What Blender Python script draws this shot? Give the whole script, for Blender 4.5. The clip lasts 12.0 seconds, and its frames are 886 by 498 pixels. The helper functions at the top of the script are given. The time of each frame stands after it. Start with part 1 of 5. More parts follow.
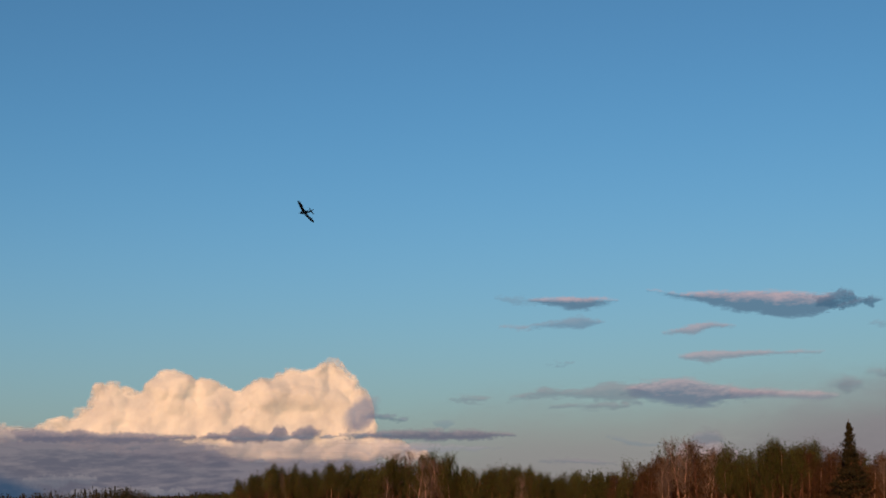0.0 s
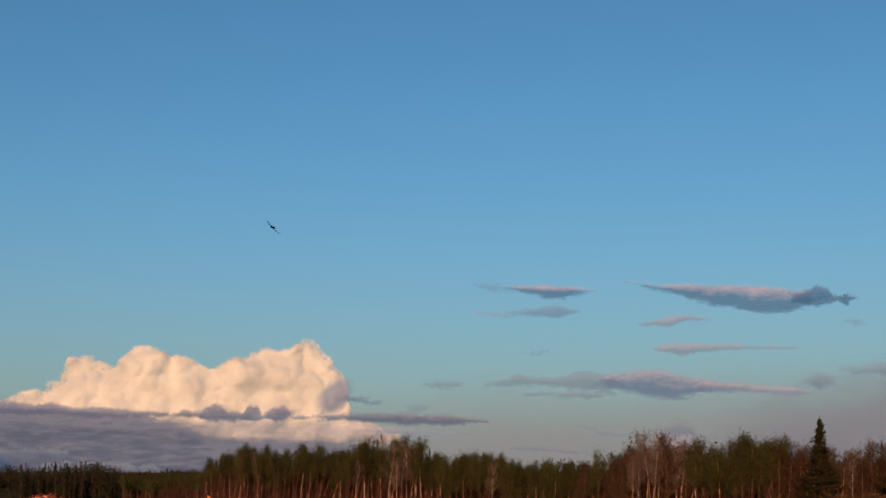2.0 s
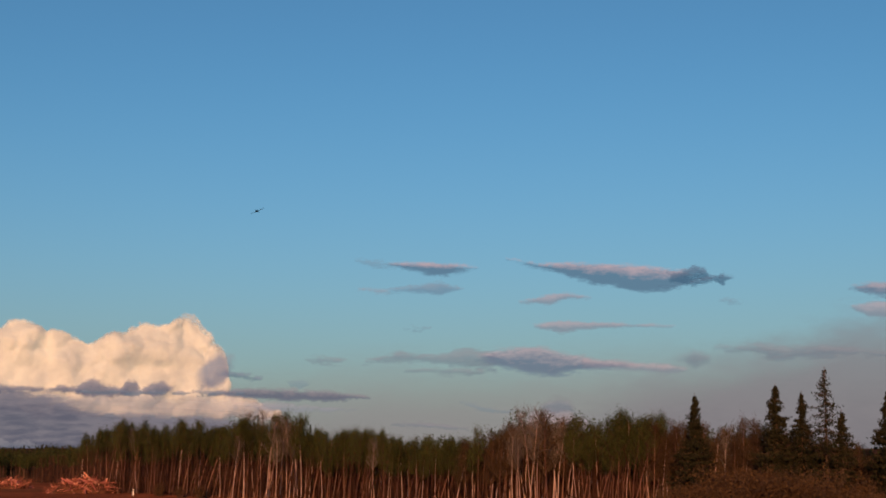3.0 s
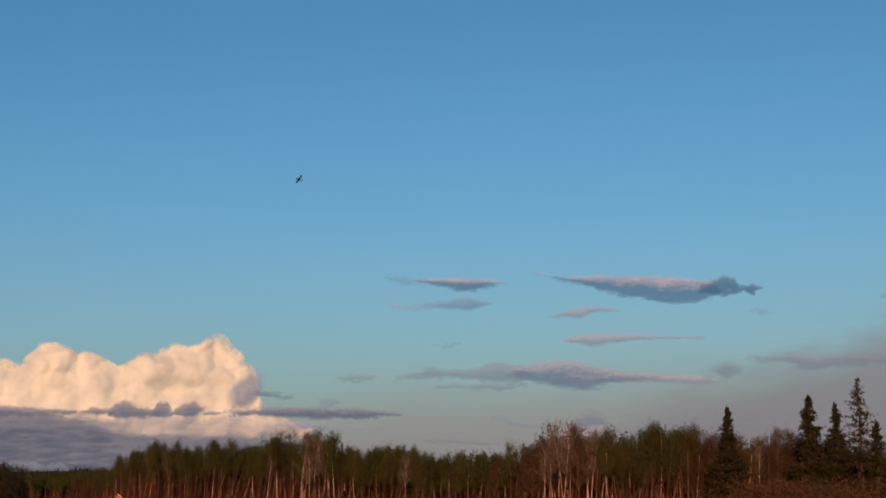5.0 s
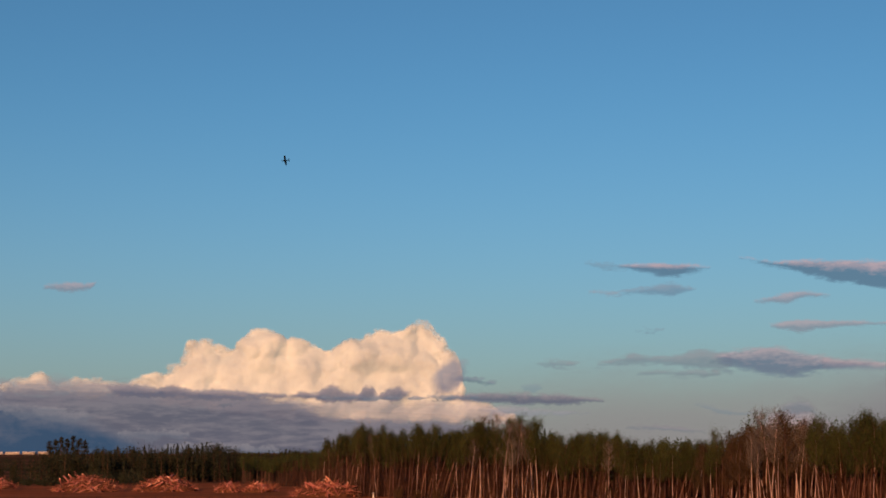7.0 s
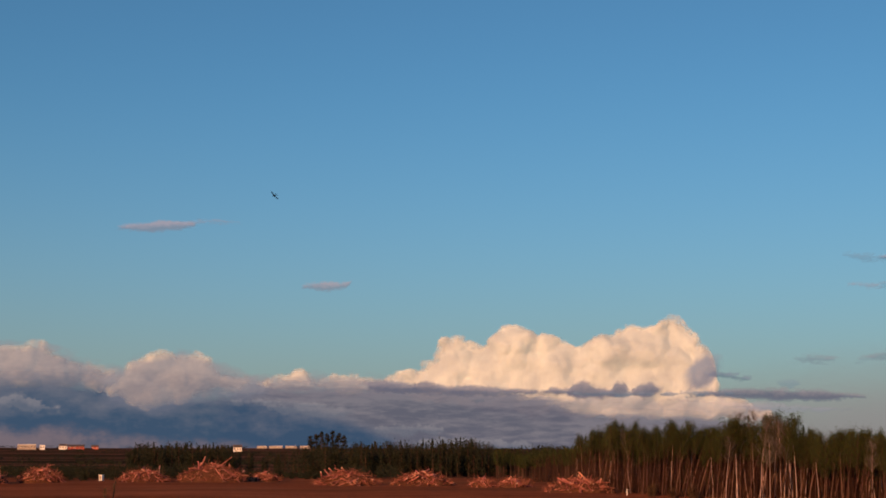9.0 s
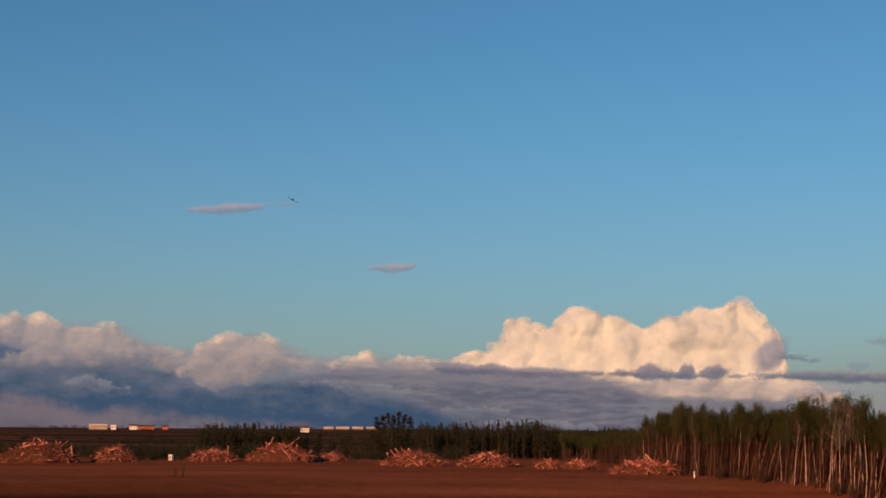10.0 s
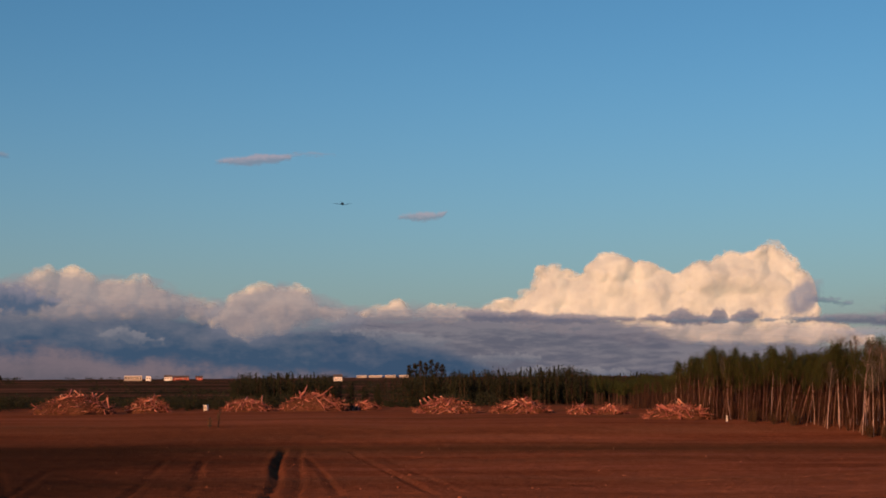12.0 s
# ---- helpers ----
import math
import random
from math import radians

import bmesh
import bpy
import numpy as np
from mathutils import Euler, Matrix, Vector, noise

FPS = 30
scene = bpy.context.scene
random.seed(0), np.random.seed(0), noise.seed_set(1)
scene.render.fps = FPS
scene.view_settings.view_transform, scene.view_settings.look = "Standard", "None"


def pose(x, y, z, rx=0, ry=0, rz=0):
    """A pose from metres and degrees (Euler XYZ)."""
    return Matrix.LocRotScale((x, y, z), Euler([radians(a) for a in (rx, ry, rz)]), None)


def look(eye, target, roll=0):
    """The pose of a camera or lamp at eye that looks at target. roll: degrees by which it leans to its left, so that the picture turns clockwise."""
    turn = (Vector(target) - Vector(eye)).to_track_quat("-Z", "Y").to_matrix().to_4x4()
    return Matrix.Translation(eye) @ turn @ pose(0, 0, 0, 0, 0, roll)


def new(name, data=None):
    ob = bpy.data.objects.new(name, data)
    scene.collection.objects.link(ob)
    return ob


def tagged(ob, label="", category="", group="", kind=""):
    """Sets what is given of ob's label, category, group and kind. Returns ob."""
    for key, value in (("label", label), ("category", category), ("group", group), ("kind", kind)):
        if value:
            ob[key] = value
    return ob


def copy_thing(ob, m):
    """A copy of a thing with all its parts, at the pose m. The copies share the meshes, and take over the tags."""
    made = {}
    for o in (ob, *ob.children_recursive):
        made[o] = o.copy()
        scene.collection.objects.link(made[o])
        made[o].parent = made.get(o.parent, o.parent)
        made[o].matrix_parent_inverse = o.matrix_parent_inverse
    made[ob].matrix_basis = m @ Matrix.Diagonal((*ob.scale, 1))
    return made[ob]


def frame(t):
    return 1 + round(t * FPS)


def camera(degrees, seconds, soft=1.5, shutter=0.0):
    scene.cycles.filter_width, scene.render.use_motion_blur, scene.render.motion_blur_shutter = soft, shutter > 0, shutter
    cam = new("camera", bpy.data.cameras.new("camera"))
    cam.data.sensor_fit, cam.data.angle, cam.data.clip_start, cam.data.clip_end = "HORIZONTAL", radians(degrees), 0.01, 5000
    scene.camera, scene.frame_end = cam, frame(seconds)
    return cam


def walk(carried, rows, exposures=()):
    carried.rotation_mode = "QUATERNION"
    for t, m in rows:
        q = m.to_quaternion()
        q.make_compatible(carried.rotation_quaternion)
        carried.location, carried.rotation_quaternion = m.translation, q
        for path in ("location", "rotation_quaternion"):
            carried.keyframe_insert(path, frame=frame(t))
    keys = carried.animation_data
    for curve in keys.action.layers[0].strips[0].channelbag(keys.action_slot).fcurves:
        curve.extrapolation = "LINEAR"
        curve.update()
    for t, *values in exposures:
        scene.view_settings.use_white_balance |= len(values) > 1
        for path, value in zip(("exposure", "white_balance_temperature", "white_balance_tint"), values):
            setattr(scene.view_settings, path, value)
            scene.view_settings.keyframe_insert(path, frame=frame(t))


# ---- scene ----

EYE = Vector((0.0, 0.0, 7.0))          # the viewer stands on a rise at the field's end


def toward(az, el, d):
    """The point d metres from the eye, az degrees right of +Y and el degrees up."""
    a, e = radians(az), radians(el)
    return EYE + d * Vector((math.sin(a) * math.cos(e), math.cos(a) * math.cos(e), math.sin(e)))


# ---- camera: stands still and pans; time, turn, pitch, roll in degrees ----
cam = camera(34.68, 12.0, soft=1.8)
PAN = [
    (0.0, 17.73, 9.61, -1.71), (0.5, 17.45, 9.80, -1.39), (1.0, 17.23, 9.74, -0.97), (1.5, 16.92, 9.42, -0.05),
    (2.0, 18.59, 8.99, -0.02), (2.5, 21.72, 8.61, 0.03), (3.0, 23.35, 8.04, -0.01), (3.2, 23.58, 7.75, -0.18),
    (4.8, 22.66, 8.45, -0.79), (5.0, 22.21, 8.68, -0.98), (5.5, 20.27, 9.20, -0.92), (6.0, 17.25, 9.23, -0.89),
    (6.5, 15.69, 8.85, -0.63), (6.7, 15.08, 8.49, -0.47), (8.3, 8.07, 7.96, 0.20), (8.5, 6.96, 8.16, 0.16),
    (9.0, 3.89, 8.05, 0.12), (9.5, 1.89, 7.78, 0.22), (10.0, 1.22, 7.30, 0.35), (10.5, 0.29, 6.98, -0.08),
    (11.0, -1.19, 6.50, -0.48), (11.5, -2.04, 5.70, -1.40), (12.0, 0.0, 5.20, -0.37),
]

# ---- light: clear evening sky, low warm sun from behind on the left ----
SUN_AZ, SUN_EL = -150.0, 13.0
world = bpy.data.worlds.new("evening_sky")
scene.world = world
world.use_nodes = True
wn, wl = world.node_tree.nodes, world.node_tree.links
sky = wn.new("ShaderNodeTexSky")
sky.sky_type = "NISHITA"
sky.sun_disc = False
sky.sun_elevation = radians(SUN_EL)
sky.sun_rotation = radians(SUN_AZ % 360)
sky.air_density, sky.dust_density, sky.ozone_density = 1.0, 0.3, 4.2
tint = wn.new("ShaderNodeMix")
tint.data_type, tint.blend_type = "RGBA", "MULTIPLY"
tint.inputs[0].default_value = 1.0
tint.inputs[7].default_value = (0.695, 0.935, 0.925, 1)
wl.new(sky.outputs[0], tint.inputs[6])
wl.new(tint.outputs[2], wn["Background"].inputs[0])
wn["Background"].inputs[1].default_value = 0.0835
sun_data = bpy.data.lights.new("sun", "SUN")
sun_data.energy, sun_data.angle, sun_data.color = 5.0, radians(0.6), (1.0, 0.45, 0.195)
sun = new("sun", sun_data)
sun.matrix_world = look(toward(SUN_AZ, SUN_EL, 100), EYE)
scene.view_settings.exposure = 0.30


# ---- materials ----
def nodes_of(name):
    m = bpy.data.materials.new(name)
    m.use_nodes = True
    n, l = m.node_tree.nodes, m.node_tree.links
    return m, n, l, n["Principled BSDF"], n["Material Output"]


def ramp(n, l, fac, stops):
    r = n.new("ShaderNodeValToRGB")
    els = r.color_ramp.elements
    while len(els) < len(stops):
        els.new(0.5)
    for e, (p, c) in zip(els, stops):
        e.position, e.color = p, (*c, 1)
    l.new(fac, r.inputs[0])
    return r.outputs[0]


def noise_tex(n, l, vec, scale, detail=4.0, rough=0.55):
    t = n.new("ShaderNodeTexNoise")
    t.inputs["Scale"].default_value, t.inputs["Detail"].default_value = scale, detail
    t.inputs["Roughness"].default_value = rough
    if vec is not None:
        l.new(vec, t.inputs["Vector"])
    return t.outputs[0]


def scaled(n, l, vec, s, loc=(0, 0, 0)):
    m = n.new("ShaderNodeMapping")
    m.inputs["Scale"].default_value, m.inputs["Location"].default_value = s, loc
    l.new(vec, m.inputs[0])
    return m.outputs[0]


def math_node(n, l, op, a, b=None, clamp=False):
    m = n.new("ShaderNodeMath")
    m.operation, m.use_clamp = op, clamp
    for i, v in enumerate((a, b)):
        if v is None:
            continue
        if isinstance(v, (int, float)):
            m.inputs[i].default_value = v
        else:
            l.new(v, m.inputs[i])
    return m.outputs[0]


def mix_col(n, l, fac, a, b, mode="MIX"):
    m = n.new("ShaderNodeMix")
    m.data_type, m.blend_type = "RGBA", mode
    for sock, v in ((m.inputs[0], fac), (m.inputs[6], a), (m.inputs[7], b)):
        if isinstance(v, (int, float)):
            sock.default_value = v
        elif isinstance(v, tuple):
            sock.default_value = (*v, 1)
        else:
            l.new(v, sock)
    return m.outputs[2]


def surface(name, dark, light, scale, rough=0.85, bump=0.3, stretch=(1, 1, 1), vary=0.0, islands=False, metallic=0.0, gloss=0.1):
    """A weathered surface: colour grain at two scales, bump, and a shift from piece to piece."""
    m, n, l, b, _ = nodes_of(name)
    vec = scaled(n, l, n.new("ShaderNodeTexCoord").outputs["Object"], stretch)
    fine, broad = noise_tex(n, l, vec, scale), noise_tex(n, l, vec, scale * 0.13, 2.0)
    mid = tuple((a + c) / 2 for a, c in zip(dark, light))
    col = ramp(n, l, math_node(n, l, "ADD", math_node(n, l, "MULTIPLY", fine, 0.6), math_node(n, l, "MULTIPLY", broad, 0.4)),
               [(0.32, dark), (0.5, mid), (0.68, light)])
    if vary:
        r = n.new("ShaderNodeNewGeometry").outputs["Random Per Island"] if islands else n.new("ShaderNodeObjectInfo").outputs["Random"]
        hsv = n.new("ShaderNodeHueSaturation")
        l.new(math_node(n, l, "ADD", math_node(n, l, "MULTIPLY", r, vary * 2), 1 - vary), hsv.inputs["Value"])
        l.new(math_node(n, l, "ADD", math_node(n, l, "MULTIPLY", r, 0.03), 0.485), hsv.inputs["Hue"])
        l.new(col, hsv.inputs["Color"])
        col = hsv.outputs[0]
    l.new(col, b.inputs["Base Color"])
    b.inputs["Roughness"].default_value, b.inputs["Metallic"].default_value = rough, metallic
    b.inputs["Specular IOR Level"].default_value = gloss
    if bump:
        bp = n.new("ShaderNodeBump")
        bp.inputs["Strength"].default_value, bp.inputs["Distance"].default_value = bump, 0.05
        l.new(fine, bp.inputs["Height"])
        l.new(bp.outputs[0], b.inputs["Normal"])
    return m


def leafy(name, dark, light, through_light=0.3):
    """Leaves or needles: colour shifts from leaf to leaf and from tree to tree, some light shines through."""
    m, n, l, b, out = nodes_of(name)
    r = n.new("ShaderNodeNewGeometry").outputs["Random Per Island"]
    o = n.new("ShaderNodeObjectInfo").outputs["Random"]
    col = ramp(n, l, math_node(n, l, "ADD", math_node(n, l, "MULTIPLY", r, 0.65), math_node(n, l, "MULTIPLY", o, 0.35)),
               [(0.1, dark), (0.9, light)])
    l.new(col, b.inputs["Base Color"])
    b.inputs["Roughness"].default_value = 0.75
    b.inputs["Specular IOR Level"].default_value = 0.1
    t = n.new("ShaderNodeBsdfTranslucent")
    l.new(col, t.inputs[0])
    mx = n.new("ShaderNodeMixShader")
    mx.inputs[0].default_value = through_light
    l.new(b.outputs[0], mx.inputs[1])
    l.new(t.outputs[0], mx.inputs[2])
    l.new(mx.outputs[0], out.inputs[0])
    return m


def ground_material():
    m, n, l, b, _ = nodes_of("bare_soil_and_fields")
    co = n.new("ShaderNodeTexCoord").outputs["Object"]
    sep = n.new("ShaderNodeSeparateXYZ")
    l.new(co, sep.inputs[0])
    flat = scaled(n, l, co, (0.22, 1.3, 1.0))
    clod, patch, broad = noise_tex(n, l, co, 1.6, 6), noise_tex(n, l, flat, 0.12, 4), noise_tex(n, l, flat, 0.03, 3)
    soil = ramp(n, l, math_node(n, l, "ADD", math_node(n, l, "MULTIPLY", clod, 0.3), math_node(n, l, "MULTIPLY", patch, 0.7)),
                [(0.32, (0.125, 0.043, 0.021)), (0.5, (0.205, 0.071, 0.035)), (0.68, (0.285, 0.107, 0.057))])
    weeds = ramp(n, l, broad, [(0.52, (0, 0, 0)), (0.66, (0.5, 0.5, 0.5))])
    strip_a = math_node(n, l, "SUBTRACT", 1.0, math_node(n, l, "MULTIPLY", math_node(n, l, "ABSOLUTE", math_node(n, l, "SUBTRACT", sep.outputs[1], 141)), 0.07), True)
    strip = math_node(n, l, "MULTIPLY", strip_a, math_node(n, l, "MULTIPLY", patch, 1.3), True)
    near = mix_col(n, l, strip, mix_col(n, l, weeds, soil, (0.10, 0.056, 0.028)), (0.055, 0.036, 0.016))
    # shade over the near left field, painted as a darker soil colour
    shade_x = math_node(n, l, "ADD", math_node(n, l, "MULTIPLY", sep.outputs[0], -0.045), math_node(n, l, "MULTIPLY", math_node(n, l, "SUBTRACT", broad, 0.5), 2.0))
    shade_y = math_node(n, l, "MULTIPLY", math_node(n, l, "SUBTRACT", 178.0, sep.outputs[1]), 0.03, True)
    near = mix_col(n, l, math_node(n, l, "MULTIPLY", math_node(n, l, "ADD", shade_x, -0.22, True), math_node(n, l, "MULTIPLY", shade_y, 0.86)), near, (0.034, 0.019, 0.012))
    strips = noise_tex(n, l, scaled(n, l, co, (0.004, 0.02, 1)), 1.0, 5)
    fields = ramp(n, l, strips, [(0.36, (0.028, 0.026, 0.016)), (0.5, (0.065, 0.04, 0.026)), (0.64, (0.15, 0.068, 0.046))])
    far = math_node(n, l, "MULTIPLY", math_node(n, l, "SUBTRACT", sep.outputs[1], 268), 0.03, True)
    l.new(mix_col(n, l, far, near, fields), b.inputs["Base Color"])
    b.inputs["Roughness"].default_value = 0.95
    b.inputs["Specular IOR Level"].default_value = 0.0
    bp = n.new("ShaderNodeBump")
    bp.inputs["Strength"].default_value, bp.inputs["Distance"].default_value = 0.4, 0.2
    l.new(math_node(n, l, "ADD", clod, noise_tex(n, l, co, 6.0, 3)), bp.inputs["Height"])
    l.new(bp.outputs[0], b.inputs["Normal"])
    return m


MARGIN = 0.26          # degrees by which a cloud's fringe may stray past its body


def cloud_sheet(name, low, high, cover, soft=0.1, ragged=0.1, size=60.0, shift=0.0, mottle=0.9, flat=5.0, glow=0.81):
    """Distant layer cloud, part of the sky's backdrop: dense inside, frayed and thin towards its rim; its glow paints a
    lit, lighter top.
    soft and ragged: the widths over which the rim thins out and wanders, in degrees; size: of its tufts, in metres."""
    m, n, l, b, out = nodes_of(name)
    n.remove(b)
    off = n.new("ShaderNodeVectorMath")
    l.new(n.new("ShaderNodeTexCoord").outputs["Object"], off.inputs[0])
    l.new(n.new("ShaderNodeObjectInfo").outputs["Location"], off.inputs[1])
    broad = noise_tex(n, l, scaled(n, l, off.outputs[0], (1 / size, 0.2 / size, flat * 0.6 / size)), 1.0, 5, 0.55)
    fine = noise_tex(n, l, scaled(n, l, off.outputs[0], (4.0 / size, 0.8 / size, flat * 1.6 / size)), 1.0, 6, 0.62)
    wander = math_node(n, l, "ADD", math_node(n, l, "MULTIPLY", math_node(n, l, "SUBTRACT", broad, 0.5), 3.2),
                       math_node(n, l, "MULTIPLY", math_node(n, l, "SUBTRACT", fine, 0.5), 2.0))
    inside, rise = n.new("ShaderNodeAttribute"), n.new("ShaderNodeAttribute")
    inside.attribute_name, rise.attribute_name = "inside", "rise"
    body_ = math_node(n, l, "ADD", inside.outputs["Fac"], min(0.15, 0.28 * soft))
    dens = math_node(n, l, "MULTIPLY", math_node(n, l, "ADD", body_, math_node(n, l, "MULTIPLY", wander, ragged)), 1 / soft, True)
    keep = math_node(n, l, "MULTIPLY", math_node(n, l, "ADD", inside.outputs["Fac"], MARGIN * 0.9), 1 / (MARGIN * 0.6), True)
    dens = math_node(n, l, "MULTIPLY", dens, keep)
    ease = math_node(n, l, "MULTIPLY", math_node(n, l, "MULTIPLY", dens, dens), math_node(n, l, "SUBTRACT", 3.0, math_node(n, l, "MULTIPLY", dens, 2.0)))
    up = math_node(n, l, "ADD", math_node(n, l, "ADD", math_node(n, l, "MULTIPLY", rise.outputs["Fac"], 0.5), 0.5 + shift), math_node(n, l, "MULTIPLY", wander, 0.3 * mottle), True)
    em, tr, mx = n.new("ShaderNodeEmission"), n.new("ShaderNodeBsdfTransparent"), n.new("ShaderNodeMixShader")
    em.inputs[1].default_value = glow
    l.new(ramp(n, l, up, [(0.35, low), (0.85, high)]), em.inputs[0])
    l.new(math_node(n, l, "MULTIPLY", ease, cover), mx.inputs[0])
    l.new(tr.outputs[0], mx.inputs[1])
    l.new(em.outputs[0], mx.inputs[2])
    l.new(mx.outputs[0], out.inputs[0])
    return m


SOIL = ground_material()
BARK_PALE = surface("aspen_bark", (0.05, 0.026, 0.021), (0.21, 0.115, 0.093), 3.0, 0.8, 0.3, (1, 1, 0.3), 0.45)
BARK_WHITE = surface("white_birch_bark", (0.15, 0.10, 0.095), (0.62, 0.46, 0.44), 3.0, 0.75, 0.3, (1, 1, 0.35), 0.35)
BARK_DARK = surface("spruce_bark", (0.035, 0.023, 0.018), (0.09, 0.06, 0.045), 4.0, 0.9, 0.4, (1, 1, 0.3), 0.1)
# aspen bark again, its colour darkened for the wood's inner shade
BARK_SHADED = surface("shaded_aspen_bark", (0.018, 0.010, 0.008), (0.07, 0.039, 0.029), 3.0, 0.8, 0.0, (1, 1, 0.3), 0.4, True)
TWIG = surface("bare_twigs", (0.03, 0.019, 0.013), (0.08, 0.052, 0.036), 5.0, 0.85, 0.0, (1, 1, 1), 0.2)
BARE_TWIG = surface("grey_bare_twigs", (0.05, 0.043, 0.041), (0.135, 0.115, 0.106), 5.0, 0.85, 0.0, (1, 1, 1), 0.2)
LEAF = leafy("young_aspen_leaves", (0.018, 0.026, 0.008), (0.074, 0.092, 0.028), 0.35)
LEAF_BROWN = leafy("brown_buds_and_catkins", (0.022, 0.016, 0.007), (0.066, 0.044, 0.019), 0.25)
BUSH_LEAF = leafy("brown_willow_buds", (0.045, 0.027, 0.013), (0.095, 0.058, 0.028), 0.25)
NEEDLE = leafy("spruce_needles", (0.009, 0.011, 0.005), (0.024, 0.024, 0.011), 0.1)
FAR_LEAF = leafy("far_wood_leaves", (0.011, 0.015, 0.009), (0.038, 0.044, 0.024), 0.2)
UNDERGROWTH = surface("brown_undergrowth", (0.012, 0.006, 0.0045), (0.046, 0.022, 0.015), 4.0, 0.9, 0.0, (1, 1, 1), 0.3, True)
LOG_WOOD = surface("broken_wood", (0.10, 0.036, 0.028), (0.62, 0.245, 0.19), 2.5, 0.8, 0.4, (1, 1, 0.3), 0.3)
LOG_END = surface("split_wood", (0.42, 0.26, 0.19), (0.66, 0.45, 0.34), 6.0, 0.8, 0.2)
BRANCHES = surface("torn_branches", (0.06, 0.022, 0.016), (0.34, 0.125, 0.09), 2.0, 0.85, 0.0, (1, 1, 1), 0.35, True)
HEAP = surface("root_and_soil_heap", (0.035, 0.015, 0.009), (0.11, 0.048, 0.028), 1.6, 0.95, 0.8)
WHITE_PAINT = surface("white_paint", (0.70, 0.69, 0.66), (0.82, 0.81, 0.78), 2.0, 0.6, 0.05)
CREAM_WALL = surface("cream_siding", (0.27, 0.24, 0.21), (0.36, 0.32, 0.28), 1.0, 0.75, 0.05)
RED_WALL = surface("red_siding", (0.28, 0.07, 0.05), (0.40, 0.11, 0.08), 1.0, 0.75, 0.05)
DARK_ROOF = surface("dark_roofing", (0.06, 0.05, 0.05), (0.13, 0.11, 0.10), 1.5, 0.8, 0.1)
PANE = surface("window_glass", (0.03, 0.035, 0.04), (0.06, 0.065, 0.07), 1.0, 0.15, 0.0, gloss=0.5)
MODEL_DARK = surface("dark_covering_film", (0.0008, 0.003, 0.008), (0.0015, 0.005, 0.013), 8.0, 0.6, 0.02, gloss=0.04)
MODEL_TRIM = surface("grey_covering_film", (0.003, 0.007, 0.016), (0.005, 0.011, 0.024), 8.0, 0.6, 0.02, gloss=0.04)
MODEL_GLASS = surface("smoked_canopy", (0.01, 0.012, 0.015), (0.02, 0.022, 0.026), 8.0, 0.12, 0.0, gloss=0.5)
MODEL_PROP = surface("black_nylon", (0.012, 0.012, 0.012), (0.02, 0.02, 0.02), 8.0, 0.5, 0.0)


def cumulus_material():
    m, n, l, b, out = nodes_of("sunlit_cumulus")
    co = n.new("ShaderNodeTexCoord").outputs["Object"]
    puff, fine = noise_tex(n, l, co, 0.05, 6, 0.62), noise_tex(n, l, co, 0.011, 4)
    # the heap's soft grey shading, mottled into its base colour
    l.new(ramp(n, l, fine, [(0.34, (0.43, 0.48, 0.495)), (0.64, (0.65, 0.725, 0.685))]), b.inputs["Base Color"])
    b.inputs["Roughness"].default_value = 1.0
    b.inputs["Specular IOR Level"].default_value = 0.0
    bp = n.new("ShaderNodeBump")
    bp.inputs["Strength"].default_value, bp.inputs["Distance"].default_value = 0.10, 12.0
    l.new(puff, bp.inputs["Height"])
    l.new(bp.outputs[0], b.inputs["Normal"])
    at = n.new("ShaderNodeAttribute")
    at.attribute_name = "thickness"
    solid = math_node(n, l, "MULTIPLY", at.outputs["Fac"], math_node(n, l, "ADD", math_node(n, l, "MULTIPLY", puff, 3.0), 0.6), True)
    tr, mx = n.new("ShaderNodeBsdfTransparent"), n.new("ShaderNodeMixShader")
    l.new(solid, mx.inputs[0])
    l.new(tr.outputs[0], mx.inputs[1])
    glow, soft = n.new("ShaderNodeBsdfTranslucent"), n.new("ShaderNodeMixShader")
    glow.inputs[0].default_value = (0.60, 0.65, 0.62, 1)
    soft.inputs[0].default_value = 0.14
    l.new(b.outputs[0], soft.inputs[1])
    l.new(glow.outputs[0], soft.inputs[2])
    inner, both = n.new("ShaderNodeEmission"), n.new("ShaderNodeMixShader")   # a painted glow in place of sunlight scattered inside the far cloud
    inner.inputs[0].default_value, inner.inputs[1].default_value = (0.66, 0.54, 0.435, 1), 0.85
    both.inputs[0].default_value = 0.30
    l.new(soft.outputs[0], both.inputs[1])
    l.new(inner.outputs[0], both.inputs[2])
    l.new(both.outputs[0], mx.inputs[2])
    l.new(mx.outputs[0], out.inputs[0])
    return m


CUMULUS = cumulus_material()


# ---- building helpers ----
def mesh_of(name, verts, faces, mats, smooth=False, index=None):
    me = bpy.data.meshes.new(name)
    me.from_pydata([tuple(v) for v in verts], [], faces)
    for mt in mats if isinstance(mats, (list, tuple)) else [mats]:
        me.materials.append(mt)
    if index is not None:
        me.polygons.foreach_set("material_index", index)
    if smooth:
        me.polygons.foreach_set("use_smooth", [True] * len(me.polygons))
    me.update()
    return me


def thing(name, label, category, m=None, group="", kind=""):
    """An Empty at a thing's base, which carries its parts."""
    ob = new(name)
    ob.empty_display_size = 0.3
    if m is not None:
        ob.matrix_basis = m
    return tagged(ob, label, category, group, kind)


def part(name, me, parent, label="", m=None, kind=""):
    ob = new(name, me)
    ob.parent = parent
    if m is not None:
        ob.matrix_basis = m
    return tagged(ob, label, kind=kind)


